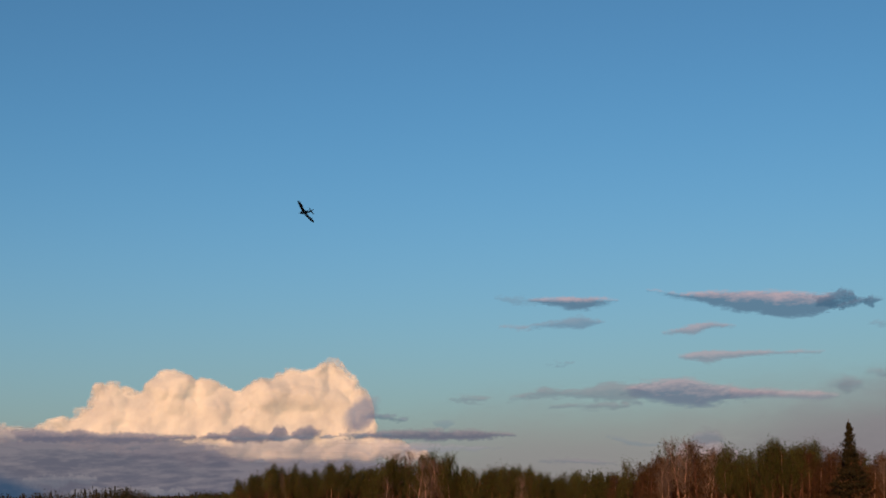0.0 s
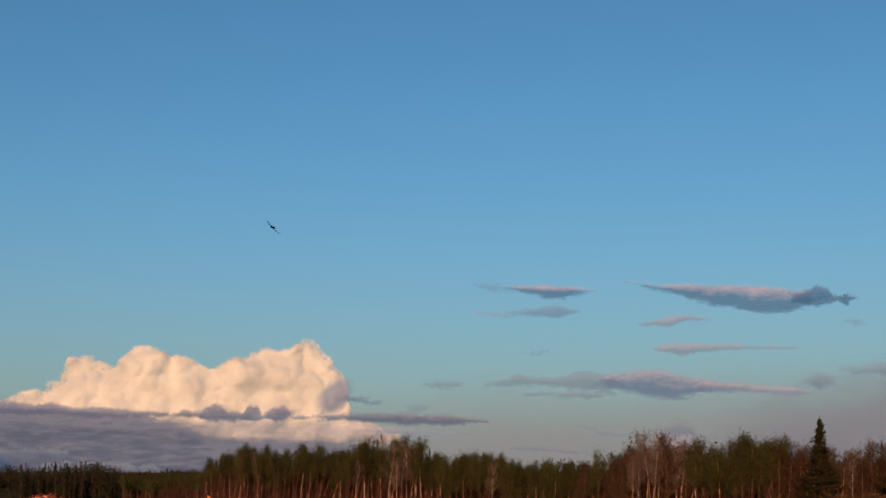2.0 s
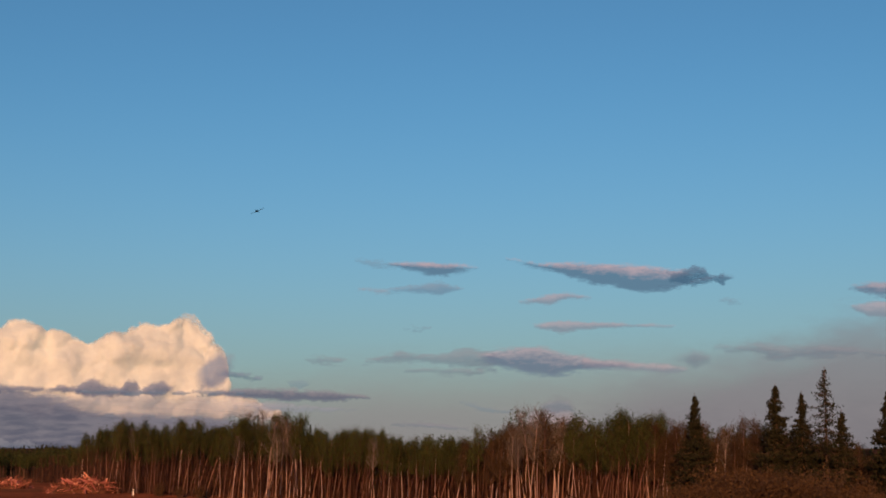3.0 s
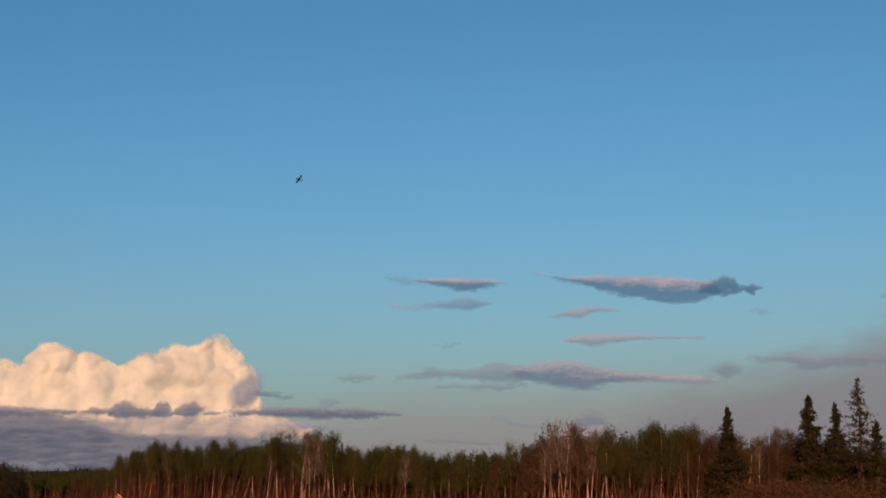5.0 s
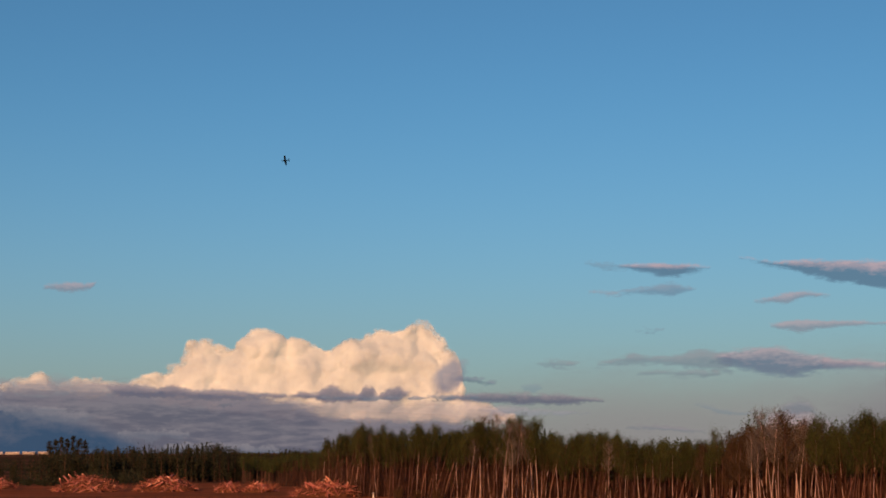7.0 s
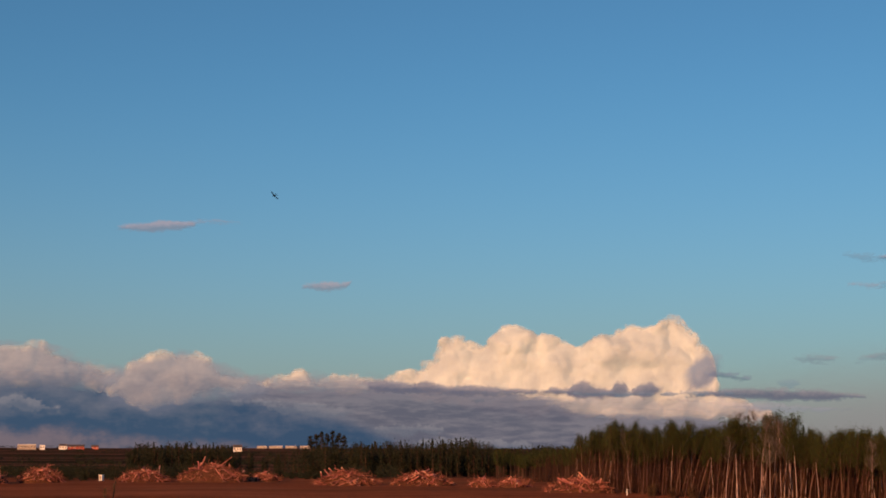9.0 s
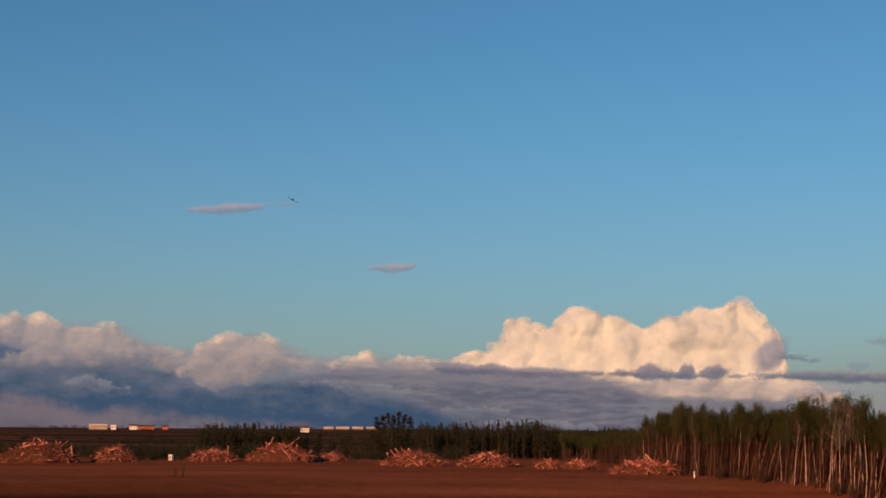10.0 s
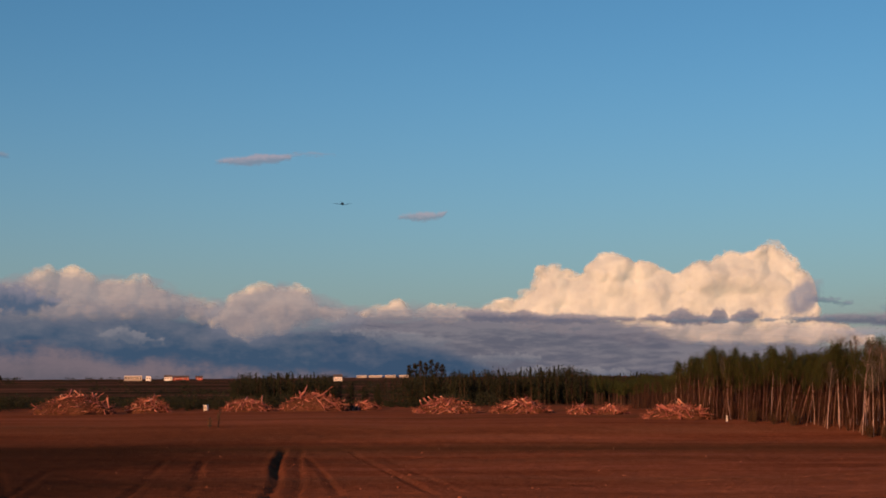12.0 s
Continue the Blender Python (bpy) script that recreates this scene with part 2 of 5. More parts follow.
class Shape:
    """Gathers points and faces of one mesh."""

    def __init__(self):
        self.v, self.f, self.mi = [], [], []

    def add(self, verts, faces, mi=0):
        k = len(self.v)
        self.v += verts
        self.f += [tuple(i + k for i in f) for f in faces]
        self.mi += [mi] * len(faces)

    def tube(self, path, radii, sides=6, mi=0, cap=True):
        """A round bar along the points of path."""
        rings, pts = [], [Vector(p) for p in path]
        verts, faces = [], []
        for i, p in enumerate(pts):
            d = (pts[min(i + 1, len(pts) - 1)] - pts[max(i - 1, 0)]).normalized()
            a = d.orthogonal().normalized()
            c = d.cross(a)
            for k in range(sides):
                w = 2 * math.pi * k / sides
                verts.append(p + radii[i] * (math.cos(w) * a + math.sin(w) * c))
        for i in range(len(pts) - 1):
            for k in range(sides):
                q = (k + 1) % sides
                faces.append((i * sides + k, i * sides + q, (i + 1) * sides + q, (i + 1) * sides + k))
        if cap:
            faces.append(tuple(reversed(range(sides))))
            faces.append(tuple(range((len(pts) - 1) * sides, len(pts) * sides)))
        self.add(verts, faces, mi)

    def box(self, x0, y0, z0, x1, y1, z1, mi=0):
        v = [Vector((x, y, z)) for z in (z0, z1) for y in (y0, y1) for x in (x0, x1)]
        self.add(v, [(0, 2, 3, 1), (4, 5, 7, 6), (0, 1, 5, 4), (2, 6, 7, 3), (0, 4, 6, 2), (1, 3, 7, 5)], mi)

    def mesh(self, name, mats, smooth=False):
        return mesh_of(name, self.v, self.f, mats, smooth, self.mi)


def ring(i, n):
    return (i + 1) % n


# ---- ground: one sheet to the horizon ----
def smooth01(x, a, b):
    t = np.clip((x - a) / (b - a), 0, 1)
    return t * t * (3 - 2 * t)


def lattice(x, y, cell, seed):
    """Smooth value noise in -1..1 on a square lattice."""
    x, y = np.asarray(x, float) / cell, np.asarray(y, float) / cell
    i, j = np.floor(x).astype(np.int64), np.floor(y).astype(np.int64)
    u, v = x - i, y - j
    u, v = u * u * (3 - 2 * u), v * v * (3 - 2 * v)

    def at(a, c):
        h = (a * 374761393 + c * 668265263 + seed * 974634777) & 0x7FFFFFFF
        h = ((h ^ (h >> 13)) * 1274126177) & 0x7FFFFFFF
        return ((h ^ (h >> 16)) % 65536) / 32767.5 - 1
    return (at(i, j) * (1 - u) + at(i + 1, j) * u) * (1 - v) + (at(i, j + 1) * (1 - u) + at(i + 1, j + 1) * u) * v


# wheel ruts over the bare soil: start x, y, end x, y, half width, depth
RUTS = [
    (-8.9, 70, -16.4, 146, 0.34, 0.24), (-7.2, 70, -14.6, 146, 0.24, 0.102), (0.6, 78, -9.4, 140, 0.24, 0.128),
    (2.4, 78, -7.8, 142, 0.192, 0.0765), (-14.5, 80, -21.5, 128, 0.272, 0.128), (-18, 78, -24.5, 126, 0.24, 0.102),
    (-25.5, 82, -31, 112, 0.288, 0.115), (-6, 84, -12.6, 132, 0.224, 0.115), (-21, 70, -37, 118, 0.24, 0.0892),
    (14, 96, 40, 104, 0.272, 0.0892), (8, 112, 46, 117, 0.272, 0.0892), (-30, 124, 20, 127, 0.32, 0.0765),
]


def height(x, y, detail=True):
    x, y = np.asarray(x, float), np.asarray(y, float)
    r = np.hypot(x, y)
    z = 5.4 * (1 - smooth01(r, 6, 52))
    z = z + 1.5 * smooth01(y + 2.5 * lattice(x, y, 30, 5), 151, 172)
    z = z - 2.2 * smooth01(y, 285, 400) + 8.9 * smooth01(y, 330, 1900) + lattice(x, y, 260, 9) * 0.9 * smooth01(y, 330, 700)
    z = z - 30 * smooth01(np.abs(y), 2300, 4800)
    z = z + lattice(x, y, 16, 2) * 0.14 + lattice(x, y, 5.0, 3) * 0.06
    if detail:
        near = (1 - smooth01(y, 165, 230)) * smooth01(y, 40, 70)
        z = z + near * (lattice(x, y, 1.3, 4) * 0.05 + lattice(x * 0.6, y, 0.6, 6) * 0.035)
        for x0, y0, x1, y1, w, dep in RUTS:
            dx, dy = x1 - x0, y1 - y0
            t = ((x - x0) * dx + (y - y0) * dy) / (dx * dx + dy * dy)
            off = ((x - x0) * dy - (y - y0) * dx) / math.hypot(dx, dy) + lattice(y, x, 14, 7) * 0.2
            fade = smooth01(t, 0, 0.06) * (1 - smooth01(t, 0.9, 1.0)) * (0.65 + 0.5 * lattice(x, y, 7, 8))
            z = z + fade * dep * 1.4 * (0.45 * np.exp(-((np.abs(off) - 1.7 * w) / (0.5 * w)) ** 2) - np.exp(-(off / w) ** 4))
    return z


def build_ground():
    out = [60, 75, 95, 120, 155, 200, 260, 340, 450, 600, 800, 1050, 1400, 1900, 2600, 3600, 4800]
    xs = [-v for v in reversed(out)] + list(np.arange(-45, 52.1, 0.32)) + out
    ys = [-4800, -2600, -1200, -600, -300, -150, -80, -50, -30, -18, -10, -5, 0, 5, 10, 16, 24, 32, 40, 48, 56, 62]
    ys += list(np.arange(66, 130, 0.32)) + list(np.arange(130, 200, 0.5)) + list(np.arange(200, 300, 3.0))
    ys += [300, 315, 330, 350, 370, 400, 440, 490, 550, 620, 700, 800, 920, 1050, 1200, 1400, 1650, 1900, 2300, 2900, 3800, 4850]
    gx, gy = np.meshgrid(xs, ys)
    gz = height(gx, gy)
    nx, ny = len(xs), len(ys)
    verts = np.stack([gx, gy, gz], -1).reshape(-1, 3)
    idx = np.arange(nx * ny).reshape(ny, nx)
    quads = np.stack([idx[:-1, :-1], idx[:-1, 1:], idx[1:, 1:], idx[1:, :-1]], -1).reshape(-1, 4)
    me = bpy.data.meshes.new("ground")
    me.vertices.add(len(verts))
    me.vertices.foreach_set("co", verts.ravel())
    me.loops.add(quads.size)
    me.loops.foreach_set("vertex_index", quads.ravel())
    me.polygons.add(len(quads))
    me.polygons.foreach_set("loop_start", np.arange(0, quads.size, 4))
    me.polygons.foreach_set("use_smooth", np.ones(len(quads), bool))
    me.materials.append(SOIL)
    me.update(calc_edges=True)
    me.validate()
    return tagged(new("ground", me), "bare reddish-brown soil with wheel ruts, fields beyond", "ground", kind="structure")


def on_ground(az, d):
    a = radians(az)
    x, y = d * math.sin(a), d * math.cos(a)
    return Vector((x, y, float(height(x, y, False))))


build_ground()


# ---- clouds ----
def streak(name, mat, label, top, foot, d=None, step=0.07):
    """A bulging shell of layer cloud between its upper and its lower edge, given as az and el pairs; its rim frays by the material."""
    ta, te = zip(*top)
    fa, fe = zip(*foot)
    d = d or streak.next_d
    streak.next_d -= 6
    mid_az = (ta[0] + ta[-1]) / 2
    step = max(step, (ta[-1] - ta[0]) / 160)
    rows_ = max(8, min(60, int((max(te) - min(fe) + 2 * MARGIN) / 0.03)))
    azs = np.arange(ta[0] - 0.4, ta[-1] + 0.4 + step, step)
    verts, faces, inside, rise = [], [], [], []
    for az in azs:
        hi, lo = float(np.interp(az, ta, te)), float(np.interp(az, fa, fe))
        end = min(az - ta[0], ta[-1] - az)
        for k in range(rows_ + 1):
            el = lo - MARGIN + (hi - lo + 2 * MARGIN) * k / rows_
            q = min(hi - el, el - lo, 0.8 * end)
            belly = min(5.0, 8.0 * math.sqrt(max(0.0, q + MARGIN))) if 0 < k < rows_ else 0.0
            th = radians(az - mid_az)
            verts.append((math.sin(th) * (d - belly), math.cos(th) * (d - belly) - d, math.tan(radians(el)) * (d - belly)))
            inside.append(q)
            rise.append(max(-1.0, min(1.0, 2 * (el - lo) / max(hi - lo, 0.05) - 1)))
    n = rows_ + 1
    for i in range(len(azs) - 1):
        for k in range(rows_):
            p = i * n + k
            faces.append((p, p + n, p + n + 1, p + 1))
    me = mesh_of(name, verts, faces, mat, True)
    me.attributes.new("inside", "FLOAT", "POINT").data.foreach_set("value", inside)
    me.attributes.new("rise", "FLOAT", "POINT").data.foreach_set("value", rise)
    ob = new(name, me)
    ob.matrix_basis = Matrix.Translation(EYE) @ pose(0, 0, 0, 0, 0, -mid_az) @ Matrix.Translation((0, d, 0))
    ob.visible_shadow = False
    return tagged(ob, label, "cloud", "evening clouds")


streak.next_d = 3740
LENS = cloud_sheet("mauve_lens_cloud", (0.095, 0.17, 0.255), (0.50, 0.355, 0.375), 0.84, 0.22, 0.12, 50, -0.12, 0.7, 6.0)
STREAK = cloud_sheet("mauve_streak_cloud", (0.125, 0.155, 0.23), (0.40, 0.31, 0.34), 0.78, 0.3, 0.18, 60, -0.03, 1.1, 7.0)
PINK = cloud_sheet("pink_wisp_cloud", (0.22, 0.22, 0.27), (0.44, 0.325, 0.345), 0.66, 0.17, 0.1, 50, 0.05, 0.9)
GREY = cloud_sheet("thin_grey_cloud", (0.165, 0.18, 0.225), (0.27, 0.24, 0.265), 0.58, 0.26, 0.2, 60, 0.0, 1.0, 7.0)
WISP = cloud_sheet("blue_grey_wisp", (0.13, 0.19, 0.275), (0.25, 0.255, 0.31), 0.58, 0.22, 0.13, 50)
FAINT = cloud_sheet("faint_wisp", (0.16, 0.22, 0.285), (0.22, 0.255, 0.31), 0.38, 0.2, 0.16, 40)
FAINT_PINK = cloud_sheet("faint_pink_wisp", (0.27, 0.26, 0.31), (0.36, 0.30, 0.33), 0.5, 0.18, 0.14, 50)
TUFT = cloud_sheet("slate_tuft", (0.06, 0.13, 0.21), (0.12, 0.165, 0.24), 0.8, 0.18, 0.15, 34, 0.0, 1.0, 2.5)
HEAD = cloud_sheet("pinkish_cloud_head", (0.40, 0.29, 0.29), (0.33, 0.265, 0.285), 0.6, 0.2, 0.15, 40, 0.0, 0.6, 2.0)
SHRED = cloud_sheet("slate_shred", (0.12, 0.16, 0.21), (0.21, 0.22, 0.27), 0.7, 0.12, 0.16, 40)
SCUD = cloud_sheet("dark_scud", (0.12, 0.122, 0.172), (0.27, 0.222, 0.245), 0.86, 0.2, 0.12, 40, -0.05, 0.8, 3.0)
FLANK = cloud_sheet("shaded_cumulus_flank", (0.20, 0.19, 0.24), (0.31, 0.275, 0.305), 0.8, 0.45, 0.16, 60, 0.0, 0.8, 1.5)
BANK = cloud_sheet("slate_layer_cloud", (0.112, 0.11, 0.15), (0.195, 0.175, 0.205), 0.95, 0.35, 0.28, 230, -0.02, 2.2, 10.0)
STORM = cloud_sheet("blue_storm_base", (0.040, 0.078, 0.142), (0.14, 0.147, 0.19), 0.97, 0.6, 0.3, 260, -0.2, 1.3, 4.5)
KNOB = cloud_sheet("dark_storm_knob", (0.07, 0.11, 0.18), (0.21, 0.20, 0.25), 0.93, 0.4, 0.4, 70, -0.05, 1.2, 1.8)
DUSK = cloud_sheet("dusky_pink_haze", (0.13, 0.108, 0.125), (0.21, 0.155, 0.17), 0.8, 0.9, 0.6, 200, 0.1, 0.9, 4.0)
GREY_VEIL = cloud_sheet("broad_grey_veil", (0.175, 0.16, 0.182), (0.22, 0.197, 0.218), 0.72, 3.2, 0.9, 420, 0.0, 1.0)
PALE_HAZE = cloud_sheet("pale_low_haze", (0.25, 0.237, 0.24), (0.265, 0.245, 0.25), 0.74, 4.0, 0.5, 420, 0.0, 0.5)
PUFF = cloud_sheet("pale_scud", (0.15, 0.16, 0.20), (0.27, 0.245, 0.265), 0.55, 0.18, 0.25, 45, 0.0, 1.0, 2.5)
VEIL = cloud_sheet("mauve_veil", (0.165, 0.168, 0.216), (0.30, 0.26, 0.275), 0.78, 0.6, 0.3, 150, 0.05, 1.5, 4.5)
BAND_VEIL = cloud_sheet("pinkish_veil", (0.26, 0.22, 0.245), (0.42, 0.33, 0.33), 0.5, 0.4, 0.35, 120, 0.0, 1.0, 4.0)

streak("streak_cloud", LENS, "small lens-shaped cloud, pink above and slate below",
       [(21.18, 7.44), (21.87, 7.50), (22.79, 7.51), (23.71, 7.47), (24.74, 7.28)],
       [(21.18, 7.40), (21.86, 7.18), (22.55, 6.99), (23.47, 6.95), (24.16, 7.09), (24.74, 7.24)])
streak("streak_cloud", FAINT, "faint blue-grey wisp of cloud",
       [(19.68, 7.64), (20.72, 7.56), (21.52, 7.46)],
       [(19.68, 7.51), (20.60, 7.29), (21.52, 7.28)])
streak("streak_cloud", WISP, "thin blue-grey wisp of cloud",
       [(21.16, 6.42), (22.31, 6.60), (23.23, 6.75), (24.19, 6.45)],
       [(21.16, 6.28), (22.31, 6.22), (23.22, 6.15), (24.19, 6.36)])
streak("streak_cloud", FAINT_PINK, "faint pinkish wisp of cloud",
       [(19.90, 6.43), (20.59, 6.45), (21.16, 6.37)],
       [(19.90, 6.34), (20.59, 6.24), (21.16, 6.28)])
streak("streak_cloud", LENS, "long mauve lens cloud with slate belly",
       [(25.96, 7.62), (26.81, 7.53), (27.37, 7.44), (28.51, 7.47), (29.87, 7.44), (31.22, 7.32), (32.55, 7.18), (33.33, 7.08)],
       [(25.96, 7.59), (26.8, 7.32), (27.59, 7.11), (28.49, 6.86), (29.39, 6.58), (30.51, 6.37), (31.4, 6.2), (32.29, 6.22), (32.97, 6.39), (33.31, 6.65)])
streak("streak_cloud", TUFT, "dark ragged tuft of cloud",
       [(32.46, 6.95), (33.05, 7.11), (33.50, 7.29), (33.89, 7.14), (34.14, 6.89)],
       [(32.45, 6.64), (33.02, 6.48), (33.53, 6.55), (34.14, 6.78)])
streak("streak_cloud", TUFT, "small dark tuft of cloud",
       [(33.34, 6.70), (33.83, 6.81), (34.14, 6.78)],
       [(33.32, 6.41), (33.81, 6.43), (34.13, 6.64)])
streak("streak_cloud", TUFT, "small dark tuft of cloud",
       [(34.19, 6.86), (34.54, 6.96), (35.01, 6.76)],
       [(34.18, 6.68), (34.56, 6.49), (35.01, 6.67)])
streak("streak_cloud", PINK, "thin pink wisp of cloud",
       [(26.42, 5.95), (27.22, 6.11), (27.79, 6.21), (28.36, 6.28), (29.33, 6.09)],
       [(26.42, 5.83), (27.21, 5.79), (27.66, 5.76), (28.24, 5.94), (29.33, 6.00)])
streak("streak_cloud", PINK, "long pink-grey streak of cloud with a thick foot",
       [(27.03, 4.98), (27.99, 5.14), (29.34, 5.10), (30.68, 5.02), (32.68, 4.91)],
       [(27.02, 4.87), (27.74, 4.69), (28.19, 4.57), (28.87, 4.71), (30.00, 4.83), (32.68, 4.80)])
streak("streak_cloud", GREY, "broad thin grey streak of cloud",
       [(20.21, 3.55), (21.58, 3.91), (22.95, 3.80), (24.55, 4.04), (25.45, 3.86)],
       [(20.21, 3.43), (21.58, 3.52), (22.94, 3.39), (24.53, 3.20), (25.43, 3.05)])
streak("streak_cloud", GREY, "thin grey wisp of cloud",
       [(21.80, 3.20), (23.16, 3.27), (24.98, 3.19)],
       [(21.80, 3.09), (23.16, 3.00), (24.98, 2.97)])
streak("streak_cloud", STREAK, "mauve streak cloud with pink top and dark core",
       [(24.77, 3.76), (25.46, 4.00), (26.59, 4.11), (27.16, 4.16), (27.95, 3.96), (28.84, 3.76), (30.18, 3.52), (31.07, 3.41)],
       [(24.76, 3.58), (25.66, 3.27), (26.79, 2.97), (27.91, 2.86), (29.04, 3.06), (30.17, 3.21), (31.06, 3.30)])
streak("streak_cloud", PINK, "thin pink tail of a streak cloud",
       [(28.95, 3.67), (30.18, 3.50), (31.51, 3.40), (32.39, 3.35), (33.15, 3.18)],
       [(28.93, 3.20), (30.16, 3.14), (31.50, 3.06), (32.37, 2.95), (33.15, 3.04)])
streak("streak_cloud", GREY, "small grey tuft of cloud",
       [(32.80, 3.68), (33.41, 3.92), (33.99, 3.75)],
       [(32.80, 3.54), (33.38, 3.21), (33.97, 3.40)])
streak("streak_cloud", GREY, "long thin grey streak of cloud",
       [(34.18, 4.03), (35.92, 4.11), (36.99, 4.00), (38.05, 4.10), (39.72, 3.84), (40.94, 3.62)],
       [(34.18, 3.94), (35.68, 3.74), (36.53, 3.41), (37.39, 3.53), (38.44, 3.49), (39.70, 3.62), (40.93, 3.55)])
streak("streak_cloud", FAINT, "tiny grey wisp of cloud",
       [(34.45, 5.89), (34.82, 5.94), (35.36, 5.81)],
       [(34.44, 5.80), (34.81, 5.68), (35.35, 5.72)])
streak("streak_cloud", FAINT, "tiny grey wisp of cloud",
       [(21.64, 4.86), (22.17, 4.94), (22.78, 4.86)],
       [(21.64, 4.79), (22.17, 4.74), (22.78, 4.77)])
streak("streak_cloud", GREY, "thin grey wisp of cloud",
       [(17.71, 3.62), (18.39, 3.73), (19.41, 3.56)],
       [(17.71, 3.51), (18.51, 3.37), (19.41, 3.44)])
streak("streak_cloud", GREY, "thin grey wisp of cloud",
       [(21.31, 1.09), (22.44, 1.08), (24.36, 0.86)],
       [(21.31, 1.01), (22.89, 0.84), (24.36, 0.77)])
streak("streak_cloud", FAINT, "faint grey shred of cloud",
       [(24.00, 1.97), (24.49, 1.80), (26.29, 1.46)],
       [(24.00, 1.86), (24.72, 1.57), (26.29, 1.34)])
streak("streak_cloud", HEAD, "small pinkish cloud head above the trees",
       [(26.62, 1.27), (26.97, 1.53), (27.65, 1.65), (28.32, 1.60), (28.76, 1.36), (29.20, 1.18)],
       [(26.61, 0.69), (29.18, 0.64)])
streak("streak_cloud", GREY, "small grey puff on a pinkish cloud head",
       [(27.20, 1.75), (27.55, 1.95), (28.00, 2.09), (28.33, 2.00), (28.66, 1.66)],
       [(27.19, 1.53), (27.86, 1.40), (28.65, 1.45)])
streak("scud_cloud", SHRED, "thin slate shred beside the cumulus",
       [(14.34, 2.99), (14.97, 3.09), (16.02, 2.83)],
       [(14.34, 2.83), (15.01, 2.85), (16.02, 2.68)])
streak("scud_cloud", FAINT, "faint grey shred beside the cumulus",
       [(17.08, 2.73), (17.71, 2.81), (17.98, 2.67)],
       [(17.08, 2.55), (17.59, 2.32), (17.98, 2.54)])
# no scud: a mauve sheet that paints shade on the cumulus flank
streak("scud_cloud", FLANK, "mauve sheet that paints the shade on the cumulus flank",
       [(13.56, 3.13), (14.00, 3.62), (14.45, 3.90), (14.96, 3.74)],
       [(13.56, 2.28), (14.12, 2.23), (14.56, 2.49), (14.97, 3.23)])
streak("streak_cloud", SCUD, "slate-grey tail of the cloud bank",
       [(14.01, 2.28), (15.01, 2.40), (16.13, 2.45), (17.48, 2.39), (18.84, 2.35), (20.42, 2.10)],
       [(14.01, 2.14), (15.01, 2.04), (16.13, 1.94), (17.48, 1.89), (18.83, 1.87), (20.42, 2.01)])
streak("streak_cloud", FAINT_PINK, "thin mauve streak under the cumulus",
       [(15.01, 1.77), (17.03, 1.83), (19.96, 1.66)],
       [(15.01, 1.62), (17.48, 1.42), (19.96, 1.54)])
streak("scud_cloud", SCUD, "small dark ragged scud before the cumulus",
       [(8.86, 2.32), (9.18, 2.67), (9.55, 2.78), (10.05, 2.54), (10.92, 2.31)],
       [(8.87, 2.15), (9.51, 2.01), (10.27, 2.00), (10.92, 2.15)])
streak("scud_cloud", SCUD, "small dark ragged scud before the cumulus",
       [(10.55, 2.27), (10.81, 2.75), (11.18, 2.77), (11.38, 2.30)],
       [(10.55, 2.09), (10.92, 2.09), (11.38, 2.13)])
streak("scud_cloud", SCUD, "small dark ragged scud before the cumulus",
       [(11.34, 2.30), (11.79, 2.63), (12.23, 2.69), (12.61, 2.42)],
       [(11.34, 2.13), (11.91, 2.01), (12.61, 2.25)])
streak("streak_cloud", SCUD, "dark slate streak across the cumulus foot",
       [(0.81, 2.66), (1.49, 2.75), (2.63, 2.65), (3.20, 2.80), (3.99, 2.55), (5.13, 2.60), (6.25, 2.50), (7.83, 2.41), (8.50, 2.49), (9.16, 2.35)],
       [(0.80, 2.25), (2.62, 2.19), (3.99, 2.14), (5.12, 2.13), (6.25, 2.14), (7.82, 2.17), (9.16, 2.19)])
streak("streak_cloud", SHRED, "thin slate line across the cumulus foot",
       [(8.61, 2.31), (11.59, 2.29), (13.11, 2.27), (15.47, 2.30)],
       [(8.60, 2.18), (11.59, 2.14), (13.11, 2.16), (15.47, 2.14)])
streak("streak_cloud", STREAK, "mauve cloud with pink top",
       [(39.46, 6.33), (40.23, 6.46), (41.70, 6.45), (43.13, 6.15)],
       [(39.46, 6.18), (40.41, 5.84), (41.66, 5.73), (43.12, 5.98)])
streak("streak_cloud", PINK, "thin pink cloud above the spruces",
       [(39.47, 5.54), (40.41, 5.69), (41.66, 5.58), (42.88, 5.30)],
       [(39.47, 5.43), (40.17, 5.06), (41.63, 4.91), (42.87, 5.13)])
streak("streak_cloud", PINK, "thin pink-grey wisp of cloud",
       [(-9.17, 8.75), (-8.03, 8.94), (-7.11, 9.05), (-6.15, 8.97)],
       [(-9.17, 8.57), (-7.81, 8.51), (-6.89, 8.59), (-6.15, 8.79)])
streak("streak_cloud", FAINT_PINK, "faint tail of a pink-grey wisp",
       [(-6.43, 8.99), (-5.27, 9.12), (-4.36, 9.05)],
       [(-6.43, 8.84), (-5.28, 8.96), (-4.36, 8.99)])
streak("streak_cloud", PINK, "thin pink-grey wisp of cloud",
       [(-1.79, 6.58), (-0.96, 6.72), (-0.27, 6.68), (0.19, 6.76)],
       [(-1.79, 6.42), (-0.74, 6.28), (-0.00, 6.42), (0.19, 6.69)])
